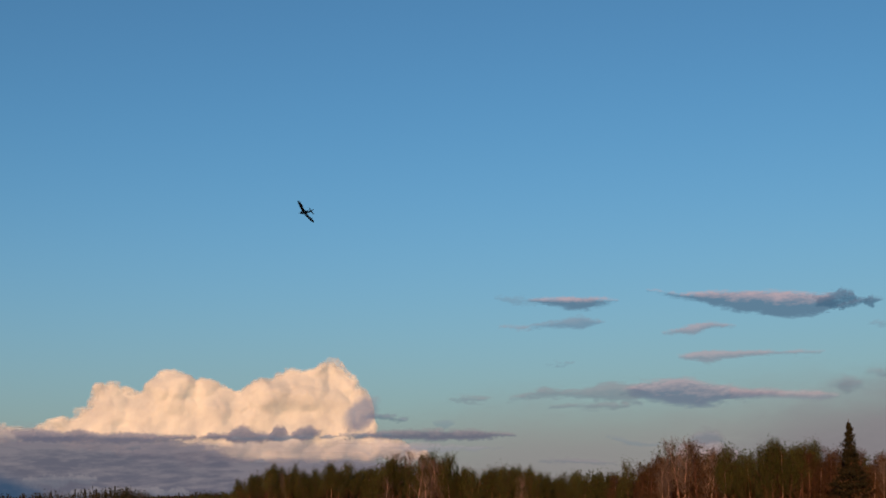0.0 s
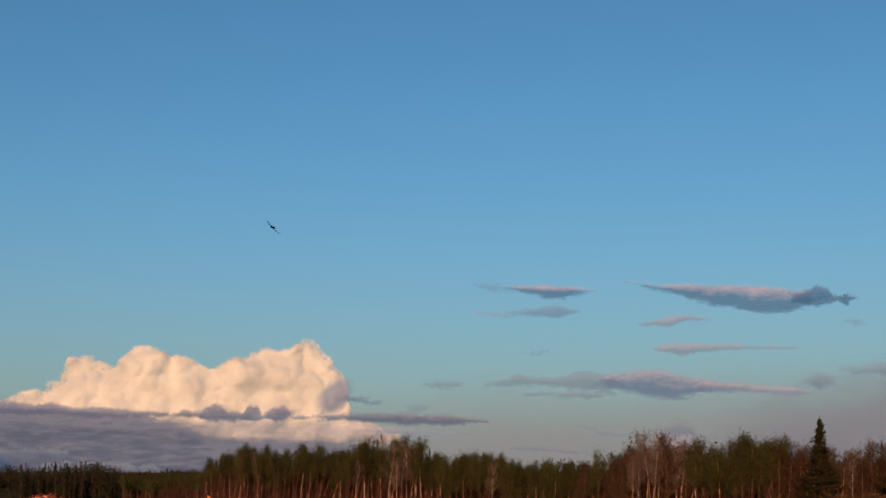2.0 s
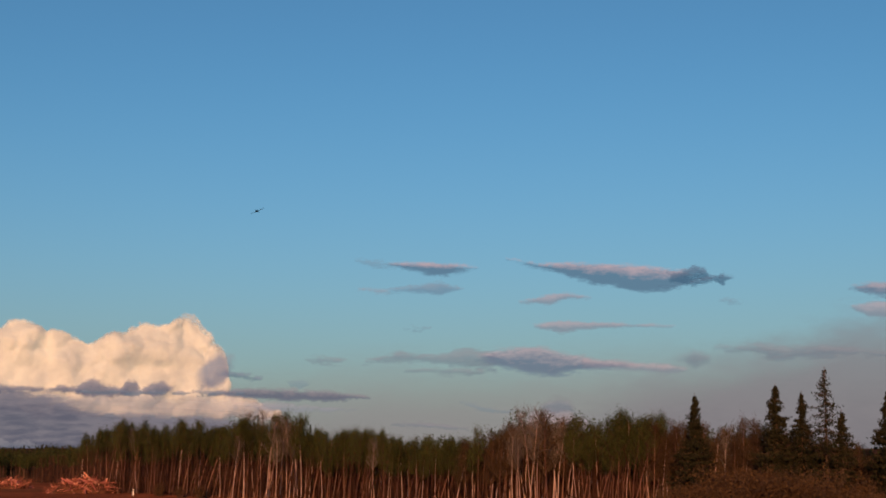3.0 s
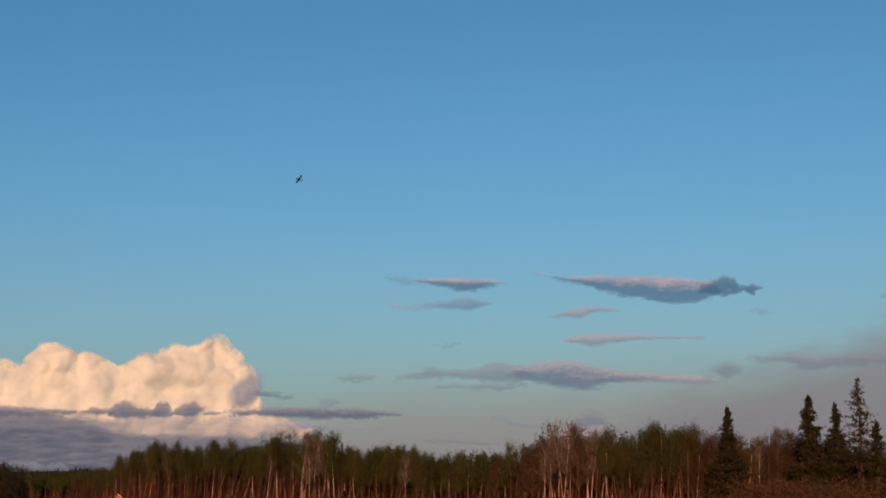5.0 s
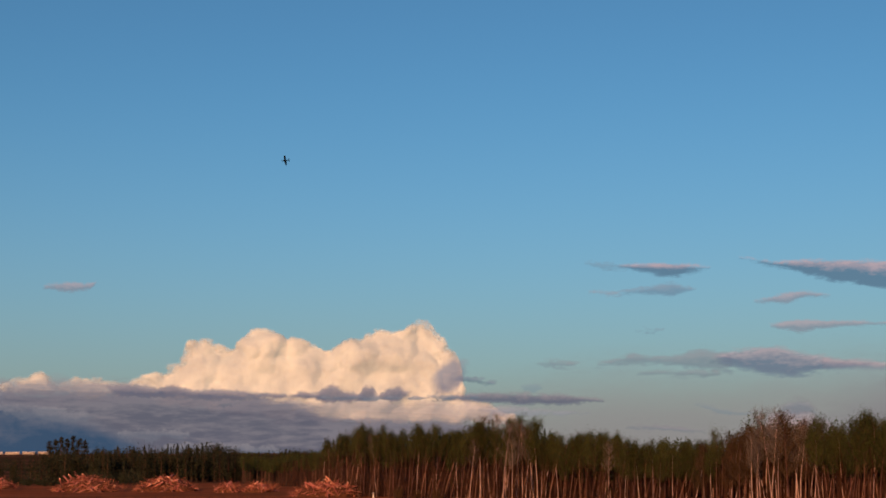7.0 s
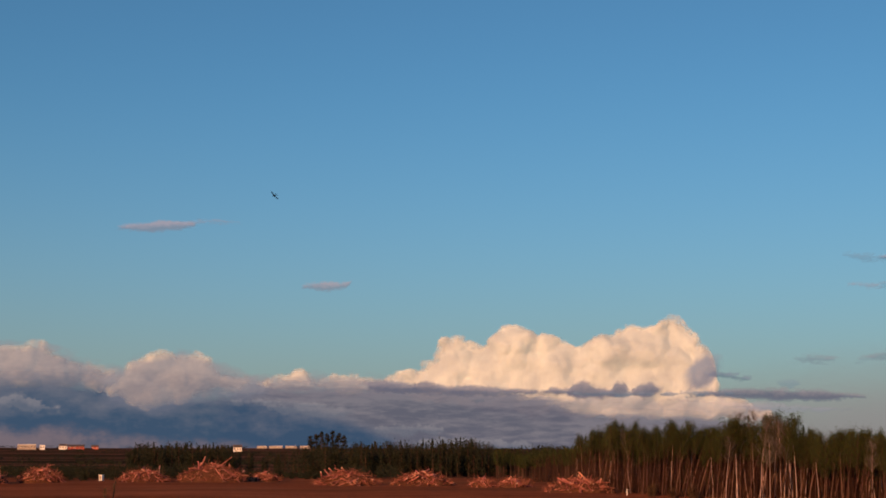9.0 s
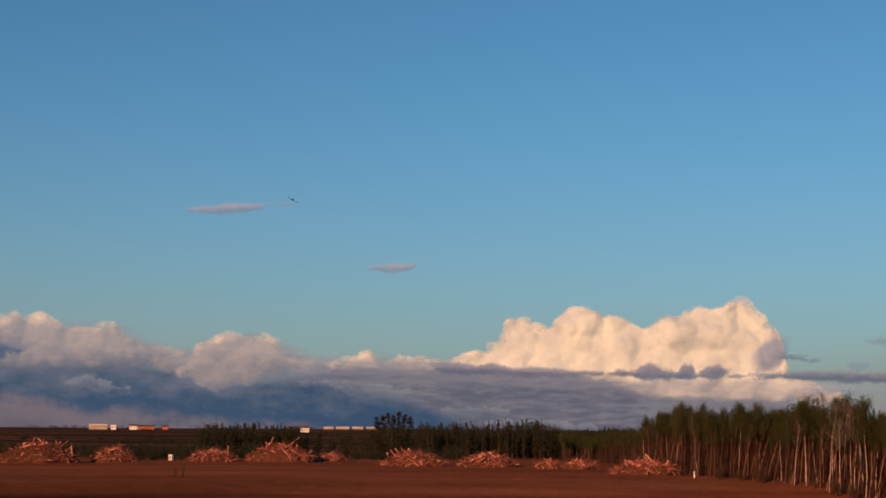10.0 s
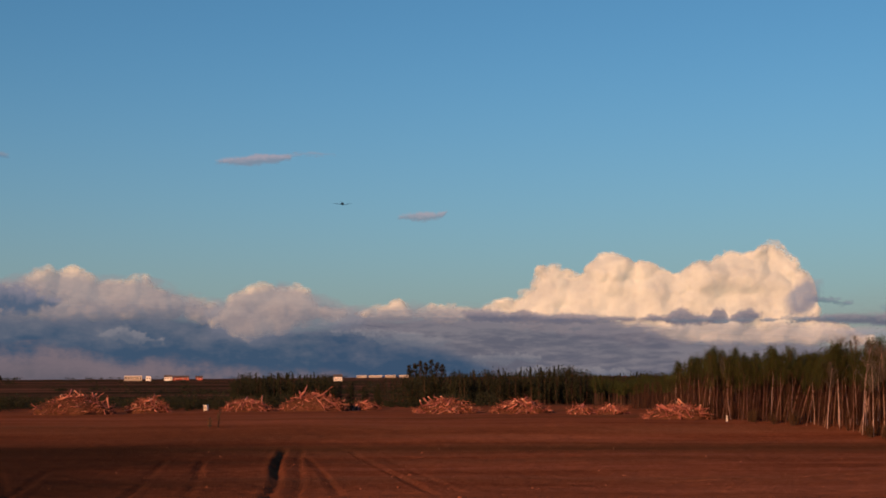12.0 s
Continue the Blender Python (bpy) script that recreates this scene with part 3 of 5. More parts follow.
streak("streak_cloud", WISP, "small slate wisp of cloud",
       [(-21.39, 11.58), (-19.51, 11.55), (-18.87, 11.42), (-18.23, 11.18)],
       [(-21.38, 11.24), (-19.50, 11.16), (-18.87, 11.07), (-18.23, 11.07)])
streak("streak_cloud", WISP, "thin slate streak of cloud",
       [(-21.98, 9.33), (-19.49, 9.23), (-18.43, 9.08), (-17.23, 8.75)],
       [(-21.98, 8.92), (-19.49, 8.80), (-18.43, 8.66), (-17.23, 8.60)])
streak("haze_bank", GREY_VEIL, "broad mauve-grey veil over the eastern sky",
       [(25.0, 1.2), (28.0, 2.6), (31.0, 3.6), (36.0, 5.0), (44.0, 6.8), (56.0, 7.4)], [(25.0, -8), (56.0, -8)], d=4450)
streak("haze_bank", PALE_HAZE, "pale haze low over the wood",
       [(8.0, 1.5), (14.0, 3.4), (22.0, 4.4), (32.0, 4.6), (48.0, 5.0)], [(8.0, -8), (48.0, -8)], d=4480)
# added sheet whose dull pink stands for shade on the cumulus foot
streak("haze_bank", BAND_VEIL, "pinkish sheet that paints the shade on the cumulus foot",
       [(5.0, 2.1), (8.0, 2.2), (13.0, 2.25), (16.8, 1.9)], [(5.0, 1.3), (10.0, 0.9), (16.8, 1.1)], d=4115)
streak.next_d = 4100                   # the banks stand behind all the streaks above
streak("cloud_bank", BANK, "long slate-grey cloud bank under the cumulus",
       [(-5.11, 1.94), (-3.30, 2.50), (-1.48, 2.47), (0.35, 2.46), (2.63, 2.44), (4.90, 2.40), (6.48, 2.29), (8.27, 2.00), (9.37, 1.63), (10.69, 1.44), (13.73, 1.31), (15.86, 1.15), (18.74, 0.51)],
       [(-5.11, -0.65), (18.70, -0.77)])
streak("cloud_bank", STORM, "dark blue storm-cloud base",
       [(-33, 2.9), (-25.3, 3.0), (-17.4, 2.75), (-14.9, 2.65), (-12.0, 2.75), (-9.1, 2.6), (-6.9, 2.3), (-4.2, 2.3), (-1.6, 1.8), (0.6, 1.2), (2.2, 0.5)],
       [(-33, -1.3), (2.2, -0.7)])
streak("cloud_bank", KNOB, "dark blue knob of storm cloud",
       [(-23.79, 3.68), (-19.85, 3.97), (-17.38, 3.85), (-16.76, 3.75), (-16.12, 3.52), (-15.26, 3.11)],
       [(-23.75, 2.42), (-19.41, 2.47), (-17.36, 2.53), (-16.10, 2.67), (-15.26, 2.94)])
streak("haze_bank", DUSK, "dusky pink haze over the horizon",
       [(-32.55, 1.53), (-23.34, 1.47), (-17.33, 1.35), (-16.08, 1.49), (-15.02, 1.55), (-13.95, 1.13), (-12.43, 0.73), (-10.91, 0.99), (-8.70, 0.54), (-5.11, 0.36), (-1.94, -0.04)],
       [(-32.45, -0.77), (-1.94, -0.79)])
streak("scud_cloud", PUFF, "pale ragged puff before the storm cloud",
       [(-13.96, 1.84), (-13.10, 1.89), (-12.63, 2.17), (-12.01, 1.80), (-11.25, 1.62)],
       [(-13.96, 1.69), (-13.10, 1.53), (-12.01, 1.35), (-11.24, 1.48)])
streak("scud_cloud", PUFF, "pale ragged puff before the storm cloud",
       [(-3.30, 1.78), (-1.94, 1.91), (-0.57, 1.76), (0.34, 1.57)],
       [(-3.30, 1.60), (-1.94, 1.32), (-0.57, 1.22), (0.34, 1.44)])
streak("scud_cloud", PUFF, "pale thin streak across the slate bank",
       [(-4.66, 1.94), (-3.07, 2.00), (-0.57, 1.81)],
       [(-4.66, 1.78), (-2.85, 1.73), (-0.57, 1.63)])
streak("scud_cloud", PUFF, "pale thin streak across the slate bank",
       [(1.02, 0.93), (2.16, 1.11), (3.97, 0.87)],
       [(1.02, 0.66), (2.15, 0.54), (3.97, 0.64)])
streak("scud_cloud", PUFF, "small pale shred on the slate bank",
       [(5.12, 2.04), (5.46, 2.12), (5.84, 2.05)],
       [(5.12, 1.92), (5.46, 1.87), (5.84, 1.92)])
streak("scud_cloud", PUFF, "pale thin streak low on the slate bank",
       [(2.60, 0.38), (4.87, 0.52), (7.56, 0.28)],
       [(2.60, 0.02), (4.86, -0.09), (7.56, -0.01)])


def horizon_haze():
    """Evening haze all round the horizon, thinning upwards: a far ring of the sky's backdrop."""
    m, n, l, p, out = nodes_of("evening_haze")
    n.remove(p)
    sep = n.new("ShaderNodeSeparateXYZ")
    l.new(n.new("ShaderNodeTexCoord").outputs["Generated"], sep.inputs[0])
    em, tr, mx = n.new("ShaderNodeEmission"), n.new("ShaderNodeBsdfTransparent"), n.new("ShaderNodeMixShader")
    em.inputs[0].default_value = (0.195, 0.172, 0.172, 1)
    fade = math_node(n, l, "POWER", math_node(n, l, "SUBTRACT", 1.0, sep.outputs[2], True), 2.4)
    l.new(math_node(n, l, "MULTIPLY", fade, 0.95), mx.inputs[0])
    l.new(tr.outputs[0], mx.inputs[1])
    l.new(em.outputs[0], mx.inputs[2])
    l.new(mx.outputs[0], out.inputs[0])
    s = Shape()
    r, k, lo, hi = 4700, 96, -60, 4700 * math.tan(radians(17.0))
    s.add([Vector((r * math.sin(2 * math.pi * i / k), r * math.cos(2 * math.pi * i / k), z)) for z in (lo, hi) for i in range(k)],
          [(i, ring(i, k), k + ring(i, k), k + i) for i in range(k)])
    ob = new("backdrop", s.mesh("backdrop", m, True))
    ob.visible_shadow = False
    tagged(ob, "pinkish grey evening haze along the horizon", "sky", kind="structure")


horizon_haze()


def billows(x, z, seed):
    """Cauliflower bulges at four scales, about -1 to 1; x and z in degrees."""
    total, amp, freq = 0.0, 1.0, 0.85
    wx = x + 0.16 * noise.noise((x * 1.7, z * 1.7, seed)) + 0.05 * noise.noise((x * 6, z * 6, seed + 3))
    wz = z + 0.16 * noise.noise((x * 1.7, z * 1.7, seed + 9)) + 0.05 * noise.noise((x * 6, z * 6, seed + 5))
    for k in range(4):
        dist = noise.voronoi((wx * freq, wz * freq * 1.15, seed + 0.37 * k))[0]
        total += amp * (0.42 - min(1.0, dist[0] ** 2 * 1.25))
        amp, freq = amp * 0.40, freq * 2.2
    return total


def cumulus(name, label, profile, base, d, relief, seed, fringe=0.45, step=0.035):
    """A heap of cloud that swells towards its middle; profile: its crest, base: its foot, as az and el pairs."""
    pa, pe = zip(*profile)
    ba, be = zip(*base)
    deg = d * math.tan(radians(1))
    mid_az = (pa[0] + pa[-1]) / 2
    na, ne = int((pa[-1] - pa[0] + 0.8) / step), int((max(pe) - min(be) + 0.8) / step)
    field, ids, verts, thick, faces = {}, {}, [], [], []
    for i in range(na + 1):
        az = pa[0] - 0.4 + i * step
        near_az = np.arange(-0.8, 0.81, 0.1)
        tops, foot = np.interp(az + near_az, pa, pe), np.interp(az, ba, be)
        side = min(az - pa[0], pa[-1] - az) * 0.8
        for j in range(ne + 1):
            el = min(be) - 0.4 + j * step
            b = billows(az, el, seed)
            rim = float(np.min(np.hypot(near_az, np.maximum(0, tops - el)))) if tops[8] > el else float(tops[8] - el)
            inside = min(rim, el - foot + 0.12, side + 0.2) + 0.42 * b - 0.07
            if inside > 0:
                swell = math.sqrt(min(inside, 1.1) / 1.1)
                field[i, j] = (az, el, swell * 0.55 * relief + 0.27 * relief * b + 0.5 * relief * noise.noise((az * 0.8, el * 1.0, seed + 4.4)) * min(1.0, inside * 4), inside)
    grid = np.zeros((na + 1, ne + 1, 2))
    for (i, j), v in field.items():
        grid[i, j] = v[2], 1.0
    for _ in range(9):                                   # mist rounds off the creases
        for ax in (0, 1):
            grid = 0.5 * grid + 0.25 * (np.roll(grid, 1, ax) + np.roll(grid, -1, ax))
    for (i, j), v in field.items():
        field[i, j] = (v[0], v[1], 0.16 * v[2] + 0.84 * grid[i, j, 0] / grid[i, j, 1], v[3])
    for side_sign in (-1, 1):
        for key, (az, el, h, inside) in field.items():
            ids[key, side_sign] = len(verts)
            verts.append((math.tan(radians(az - mid_az)) * d, side_sign * max(h, 0.01) * deg, math.tan(radians(el)) * d))
            thick.append(min(1.0, inside / fringe))
        for i, j in field:
            q = [(i, j), (i + 1, j), (i + 1, j + 1), (i, j + 1)]
            if all(c in field for c in q):
                f = tuple(ids[c, side_sign] for c in q)
                faces.append(f if side_sign < 0 else f[::-1])
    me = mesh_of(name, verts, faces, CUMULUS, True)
    me.attributes.new("thickness", "FLOAT", "POINT").data.foreach_set("value", thick)
    ob = new(name, me)
    ob.matrix_basis = Matrix.Translation(EYE) @ pose(0, 0, 0, 0, 0, -mid_az) @ Matrix.Translation((0, d, 0))
    return tagged(ob, label, "cloud", "evening clouds")


cumulus("cumulus_cloud", "towering cream-coloured cumulus cloud lit by evening sun",
        [(1.4, 2.75), (2.3, 3.1), (3.4, 3.7), (3.85, 4.5), (4.2, 4.65), (5.6, 4.4), (6.4, 4.95), (7.1, 5.07), (8.3, 4.55), (9.3, 4.2),
         (10.2, 4.7), (10.8, 4.97), (11.9, 4.85), (12.45, 4.98), (12.65, 5.5), (12.9, 5.74), (13.2, 5.72), (13.45, 5.3), (13.75, 4.85), (14.1, 4.5), (14.5, 4.05), (14.7, 3.5), (14.8, 2.7), (15.2, 2.2), (16.0, 1.9), (16.6, 1.6)],
        [(1.4, 2.2), (5.0, 1.8), (8.2, 1.3), (12.6, 1.15), (14.8, 1.2), (16.6, 1.3)], 4200, 1.1, 11)
cumulus("cumulus_cloud", "low rounded cumulus heap with pinkish top",
        [(-9.1, 2.7), (-8.7, 3.25), (-8.0, 3.65), (-7.6, 3.92), (-6.9, 4.05), (-6.0, 3.95), (-5.4, 3.55), (-5.0, 3.15), (-4.2, 2.95), (-3.3, 2.75)],
        [(-9.1, 2.1), (-7.6, 1.6), (-6.0, 2.1), (-5.1, 2.4), (-3.3, 2.5)], 3860, 0.8, 12, 0.75)
cumulus("cumulus_cloud", "long row of cumulus tops behind the storm cloud",
        [(-32, 3.6), (-25.3, 4.0), (-20.4, 3.8), (-17.4, 3.75), (-16.5, 4.1), (-15.5, 4.5), (-14.6, 4.52), (-14.0, 4.25), (-13.1, 4.0), (-12.5, 4.22), (-11.8, 4.18),
         (-11.3, 3.95), (-10.2, 3.6), (-9.1, 3.25), (-8.5, 2.9)],
        [(-32, 2.2), (-8.5, 2.3)], 4300, 0.8, 13, 0.8)
cumulus("cumulus_cloud", "small row of rounded cloud tops",
        [(-3.4, 2.75), (-2.5, 2.95), (-2.1, 3.2), (-1.7, 3.2), (-1.25, 2.9), (-0.5, 3.0), (0.1, 3.05), (0.4, 3.15), (1.0, 2.95), (1.8, 2.85)],
        [(-3.4, 2.2), (1.8, 2.3)], 4280, 0.5, 14, 0.6)
# mauve sheets added before the sunlit heaps to dim them
streak("haze_bank", VEIL, "mauve haze sheet added to dim the cumulus row",
       [(-33, 3.5), (-19, 3.7), (-16, 4.3), (-12, 4.1), (-8.6, 3.1)], [(-33, 2.2), (-8.6, 2.2)], d=4150)
streak("haze_bank", VEIL, "mauve haze sheet added to dim the small cloud tops",
       [(-4.8, 2.8), (-2, 3.1), (0.5, 3.1), (2.4, 2.8)], [(-4.8, 1.6), (2.4, 2.0)], d=4120)
streak("haze_bank", VEIL, "thin mauve haze sheet added to dim the low cumulus heap",
       [(-9.6, 2.7), (-8.4, 3.6), (-6.6, 3.95), (-4.9, 3.4), (-3.0, 2.8)], [(-9.6, 1.6), (-7.4, 1.3), (-3.0, 2.1)], d=3760)


# ---- trees ----
def scatter_leaf(s, p, size, rng, mi=0, long=1.0):
    """One small leaf clump: a bent pair of triangles."""
    a = Vector((rng.gauss(0, 1), rng.gauss(0, 1), rng.gauss(0, 1))).normalized()
    b = a.orthogonal().normalized()
    c = a.cross(b)
    w = rng.uniform(0, 6.28)
    u, v = b * math.cos(w) + c * math.sin(w), c * math.cos(w) - b * math.sin(w)
    q = size * rng.uniform(0.6, 1.2)
    s.add([p - u * q * long, p + v * q * 0.5 + a * q * 0.2, p + u * q * long, p - v * q * 0.5 + a * q * 0.2], [(0, 1, 2), (0, 2, 3)], mi)


def bent_path(rng, foot, length, lean, steps=6, wobble=0.12):
    d = Vector((math.cos(lean[0]) * lean[1], math.sin(lean[0]) * lean[1], 1)).normalized()
    pts, p = [Vector(foot)], Vector(foot)
    for i in range(steps):
        d = (d + Vector((rng.gauss(0, wobble), rng.gauss(0, wobble), 0)) * 0.35 + Vector((0, 0, 0.06))).normalized()
        p = p + d * (length / steps)
        pts.append(p.copy())
    return pts


def along(pts, t):
    k = min(len(pts) - 2, int(t * (len(pts) - 1)))
    return pts[k].lerp(pts[k + 1], t * (len(pts) - 1) - k)


TALL = 11.0


def aspen(seed, leaves, bare=False, crown_from=0.5, wide=1.0, leaf=0.16, bark=None, label="slender pale-barked aspen with young green leaves"):
    """An aspen 11 m tall: trunk, limbs, crown."""
    rng = random.Random(seed)
    root = thing("aspen_tree", label, "tree", group="aspens at the field edge")
    pts = bent_path(rng, (0, 0, -0.25), TALL * rng.uniform(0.95, 1.0), (rng.gauss(0, 0.5), rng.uniform(0.0, 0.16)), 8)
    s = Shape()
    r0 = rng.uniform(0.045, 0.075) * (1.1 if bare else 0.85 if bark else 1.0)
    s.tube(pts, [r0 * (1 - 0.83 * (i / 8) ** 0.9) * (1.25 if i == 0 else 1) for i in range(9)], 7)
    part("trunk", s.mesh("trunk", bark or BARK_PALE, True), root, "pale slender trunk")
    limbs, crown = Shape(), Shape()
    tips = []
    for i in range(26 if bare else 24):
        t = rng.uniform(crown_from, 0.99)
        p = along(pts, t)
        ln = (1.05 - t) * 2.6 * wide * rng.uniform(0.5, 1.25) + 0.75
        w = rng.uniform(0, 6.28)
        d = Vector((math.cos(w), math.sin(w), rng.uniform(0.6, 1.7))).normalized()
        q = [p, p + d * ln * 0.5 + Vector((0, 0, 0.04)), p + d * ln + Vector((0, 0, 0.2))]
        limbs.tube(q, [0.035, 0.022, 0.008], 4, cap=False)
        tips.append(q)
        for _ in range((6 if leaves < 100 else 8) if bare else 2):
            u = rng.uniform(0.25, 1)
            e = along(q, u)
            f = e + Vector((rng.gauss(0, 0.35), rng.gauss(0, 0.35), rng.uniform(0.15, 0.75)))
            limbs.tube([e, f], [0.011, 0.004], 3, cap=False)
            if bare:
                for _ in range(2 if leaves < 100 else 3):
                    g = e.lerp(f, rng.uniform(0.3, 1))
                    limbs.tube([g, g + Vector((rng.gauss(0, 0.2), rng.gauss(0, 0.2), rng.uniform(0.1, 0.4)))], [0.006, 0.003], 3, cap=False)
    for i in range(4):                                   # dead snags low on the trunk
        p = along(pts, rng.uniform(0.2, crown_from))
        limbs.tube([p, p + Vector((rng.gauss(0, 0.45), rng.gauss(0, 0.45), rng.uniform(0.0, 0.4)))], [0.018, 0.006], 3, cap=False)
    part("branchwork", limbs.mesh("branchwork", BARE_TWIG if bare and leaves < 100 else TWIG, False), root, "thin bare limbs", kind="stuff")
    for i in range(leaves):
        q = rng.choice(tips)
        p = along(q, rng.uniform(0.2, 1.0)) + Vector((rng.gauss(0, 0.24), rng.gauss(0, 0.24), rng.gauss(0.12, 0.36)))
        scatter_leaf(crown, p, leaf, rng)
    part("crown", crown.mesh("crown", LEAF_BROWN if bare else LEAF), root, "sparse brown buds" if bare else "loose crown of young green leaves", kind="stuff")
    return root


def spruce(seed, h, wide, density, bare_to, label):
    """A spruce h metres tall: trunk, drooping boughs in whorls, needle clumps."""
    rng = random.Random(seed)
    root = thing("spruce_tree", label, "tree", group="spruces")
    s = Shape()
    pts = bent_path(rng, (0, 0, -0.3), h, (0, 0.0), 8, 0.03)
    s.tube(pts, [0.2 * (1 - 0.95 * i / 8) + 0.01 for i in range(9)], 8)
    part("trunk", s.mesh("trunk", BARK_DARK, True), root, "straight trunk")
    boughs, needles = Shape(), Shape()
    z = bare_to * h
    while z < h * 0.985:
        t = z / h
        reach = min(1.5 * wide, wide * 2.5 * (1 - t) ** 0.95) * (0.5 + 0.72 * rng.random()) + 0.07
        for k in range(rng.randint(6, 9)):
            if rng.random() > density + 0.15:
                continue
            w = rng.uniform(0, 6.28)
            ln = reach * rng.uniform(0.7, 1.08)
            o = Vector((math.cos(w), math.sin(w), 0))
            p0 = along(pts, min(0.995, t))
            q = [p0, p0 + o * ln * 0.5 - Vector((0, 0, ln * 0.22)), p0 + o * ln - Vector((0, 0, ln * 0.18 * rng.uniform(0, 1.6)))]
            boughs.tube(q, [0.03, 0.02, 0.006], 3, cap=False)
            for _ in range(int((9 + 26 * ln) * density)):
                u = rng.uniform(0.12, 1.05)
                e = along(q, min(u, 0.999)) + Vector((rng.gauss(0, 0.04 + 0.07 * ln), rng.gauss(0, 0.04 + 0.07 * ln), rng.gauss(-0.08, 0.08)))
                scatter_leaf(needles, e, 0.115, rng, 0, 1.3)
        z += h * 0.018 * rng.uniform(0.8, 1.25)
    part("bough_tier", boughs.mesh("bough_tier", BARK_DARK), root, "drooping boughs", kind="stuff")
    part("needles", needles.mesh("needles", NEEDLE), root, "dark green needles", kind="stuff")
    return root


def bush(seed, label="low brownish willow bush, barely in leaf"):
    rng = random.Random(seed)
    root = thing("willow_bush", label, "bush", group="bushes at the wood's edge")
    st, lv = Shape(), Shape()
    for i in range(26):
        w, out = rng.uniform(0, 6.28), rng.uniform(0.15, 0.8)
        foot = Vector((rng.gauss(0, 0.4), rng.gauss(0, 0.4), -0.15))
        tip = foot + Vector((math.cos(w) * out * 1.4, math.sin(w) * out * 1.4, rng.uniform(1.6, 3.2)))
        mid = foot.lerp(tip, 0.5) + Vector((0, 0, 0.2))
        st.tube([foot, mid, tip], [0.03, 0.018, 0.006], 4, cap=False)
        for _ in range(60):
            p = along([foot, mid, tip], rng.uniform(0.3, 1)) + Vector((rng.gauss(0, 0.2), rng.gauss(0, 0.2), rng.gauss(0, 0.2)))
            scatter_leaf(lv, p, 0.085, rng)
            if rng.random() < 0.25:
                st.tube([p, p + Vector((rng.gauss(0, 0.25), rng.gauss(0, 0.25), rng.uniform(0.05, 0.4)))], [0.009, 0.004], 3, cap=False)
    part("stem_tangle", st.mesh("stem_tangle", TWIG), root, "thin brown stems", kind="stuff")
    part("foliage", lv.mesh("foliage", BUSH_LEAF), root, "sparse brownish leaf buds", kind="stuff")
    return root


# the wood's edge: distance from the eye, and its crest in degrees over the horizon, by direction
EDGE_AZ = [6.0, 8.2, 9.3, 10.4, 11.5, 13.6, 15.8, 17.0, 20.0, 25.0, 30.0, 36.0, 47.0]
EDGE_D = [262, 240, 202, 188, 179, 172, 166, 162, 155, 147, 140, 136, 130]
CREST_AZ = [5.5, 7.1, 8.7, 9.3, 9.7, 10.6, 11.3, 12.1, 13.1, 13.9, 14.8, 15.4, 16.6, 17.7, 18.4, 19.05, 19.95, 21.5, 22.4, 23.3, 24.2, 25.15, 26.1, 26.6, 27.3, 27.9,
            28.3, 28.9, 29.3, 29.9, 30.55, 31.2, 31.8, 32.5, 33.6, 34.9, 37.6, 39.0, 42.0]
CREST_EL = [0.2, -0.02, 0.25, 0.45, 0.72, 1.1, 1.0, 0.8, 1.13, 0.92, 1.05, 1.45, 1.46, 1.2, 0.8, 0.68, 0.84, 0.45, 0.44, 0.62, 0.45, 0.86, 1.15, 1.65, 1.53, 1.25,
            0.97, 1.2, 0.92, 1.41, 1.55, 1.35, 0.85, 1.2, 0.95, 0.98, 0.7, 0.05, 0.3]


def crest_height(az, d, z):
    return EYE.z + d * math.tan(radians(float(np.interp(az, CREST_AZ, CREST_EL)))) - z


def plant(kind_list, az, d, h, rng, spare):
    """Puts the spare originals first, copies of them afterwards."""
    base = rng.choice(kind_list)
    p = on_ground(az, d)
    m = Matrix.Translation(p) @ pose(0, 0, 0, 0, 0, rng.gauss(0, 45)) @ Matrix.Diagonal((h / TALL * rng.uniform(0.9, 1.1),) * 2 + (h / TALL, 1))
    if base.name in spare:
        spare.discard(base.name)
        base.matrix_basis = m
        return base
    return copy_thing(base, Matrix(m)) if tuple(base.scale) == (1, 1, 1) else copy_scaled(base, m)


def copy_scaled(base, m):
    """A copy at m, whose own scale takes the place of the original's."""
    ob = copy_thing(base, m)
    ob.matrix_basis = m
    return ob


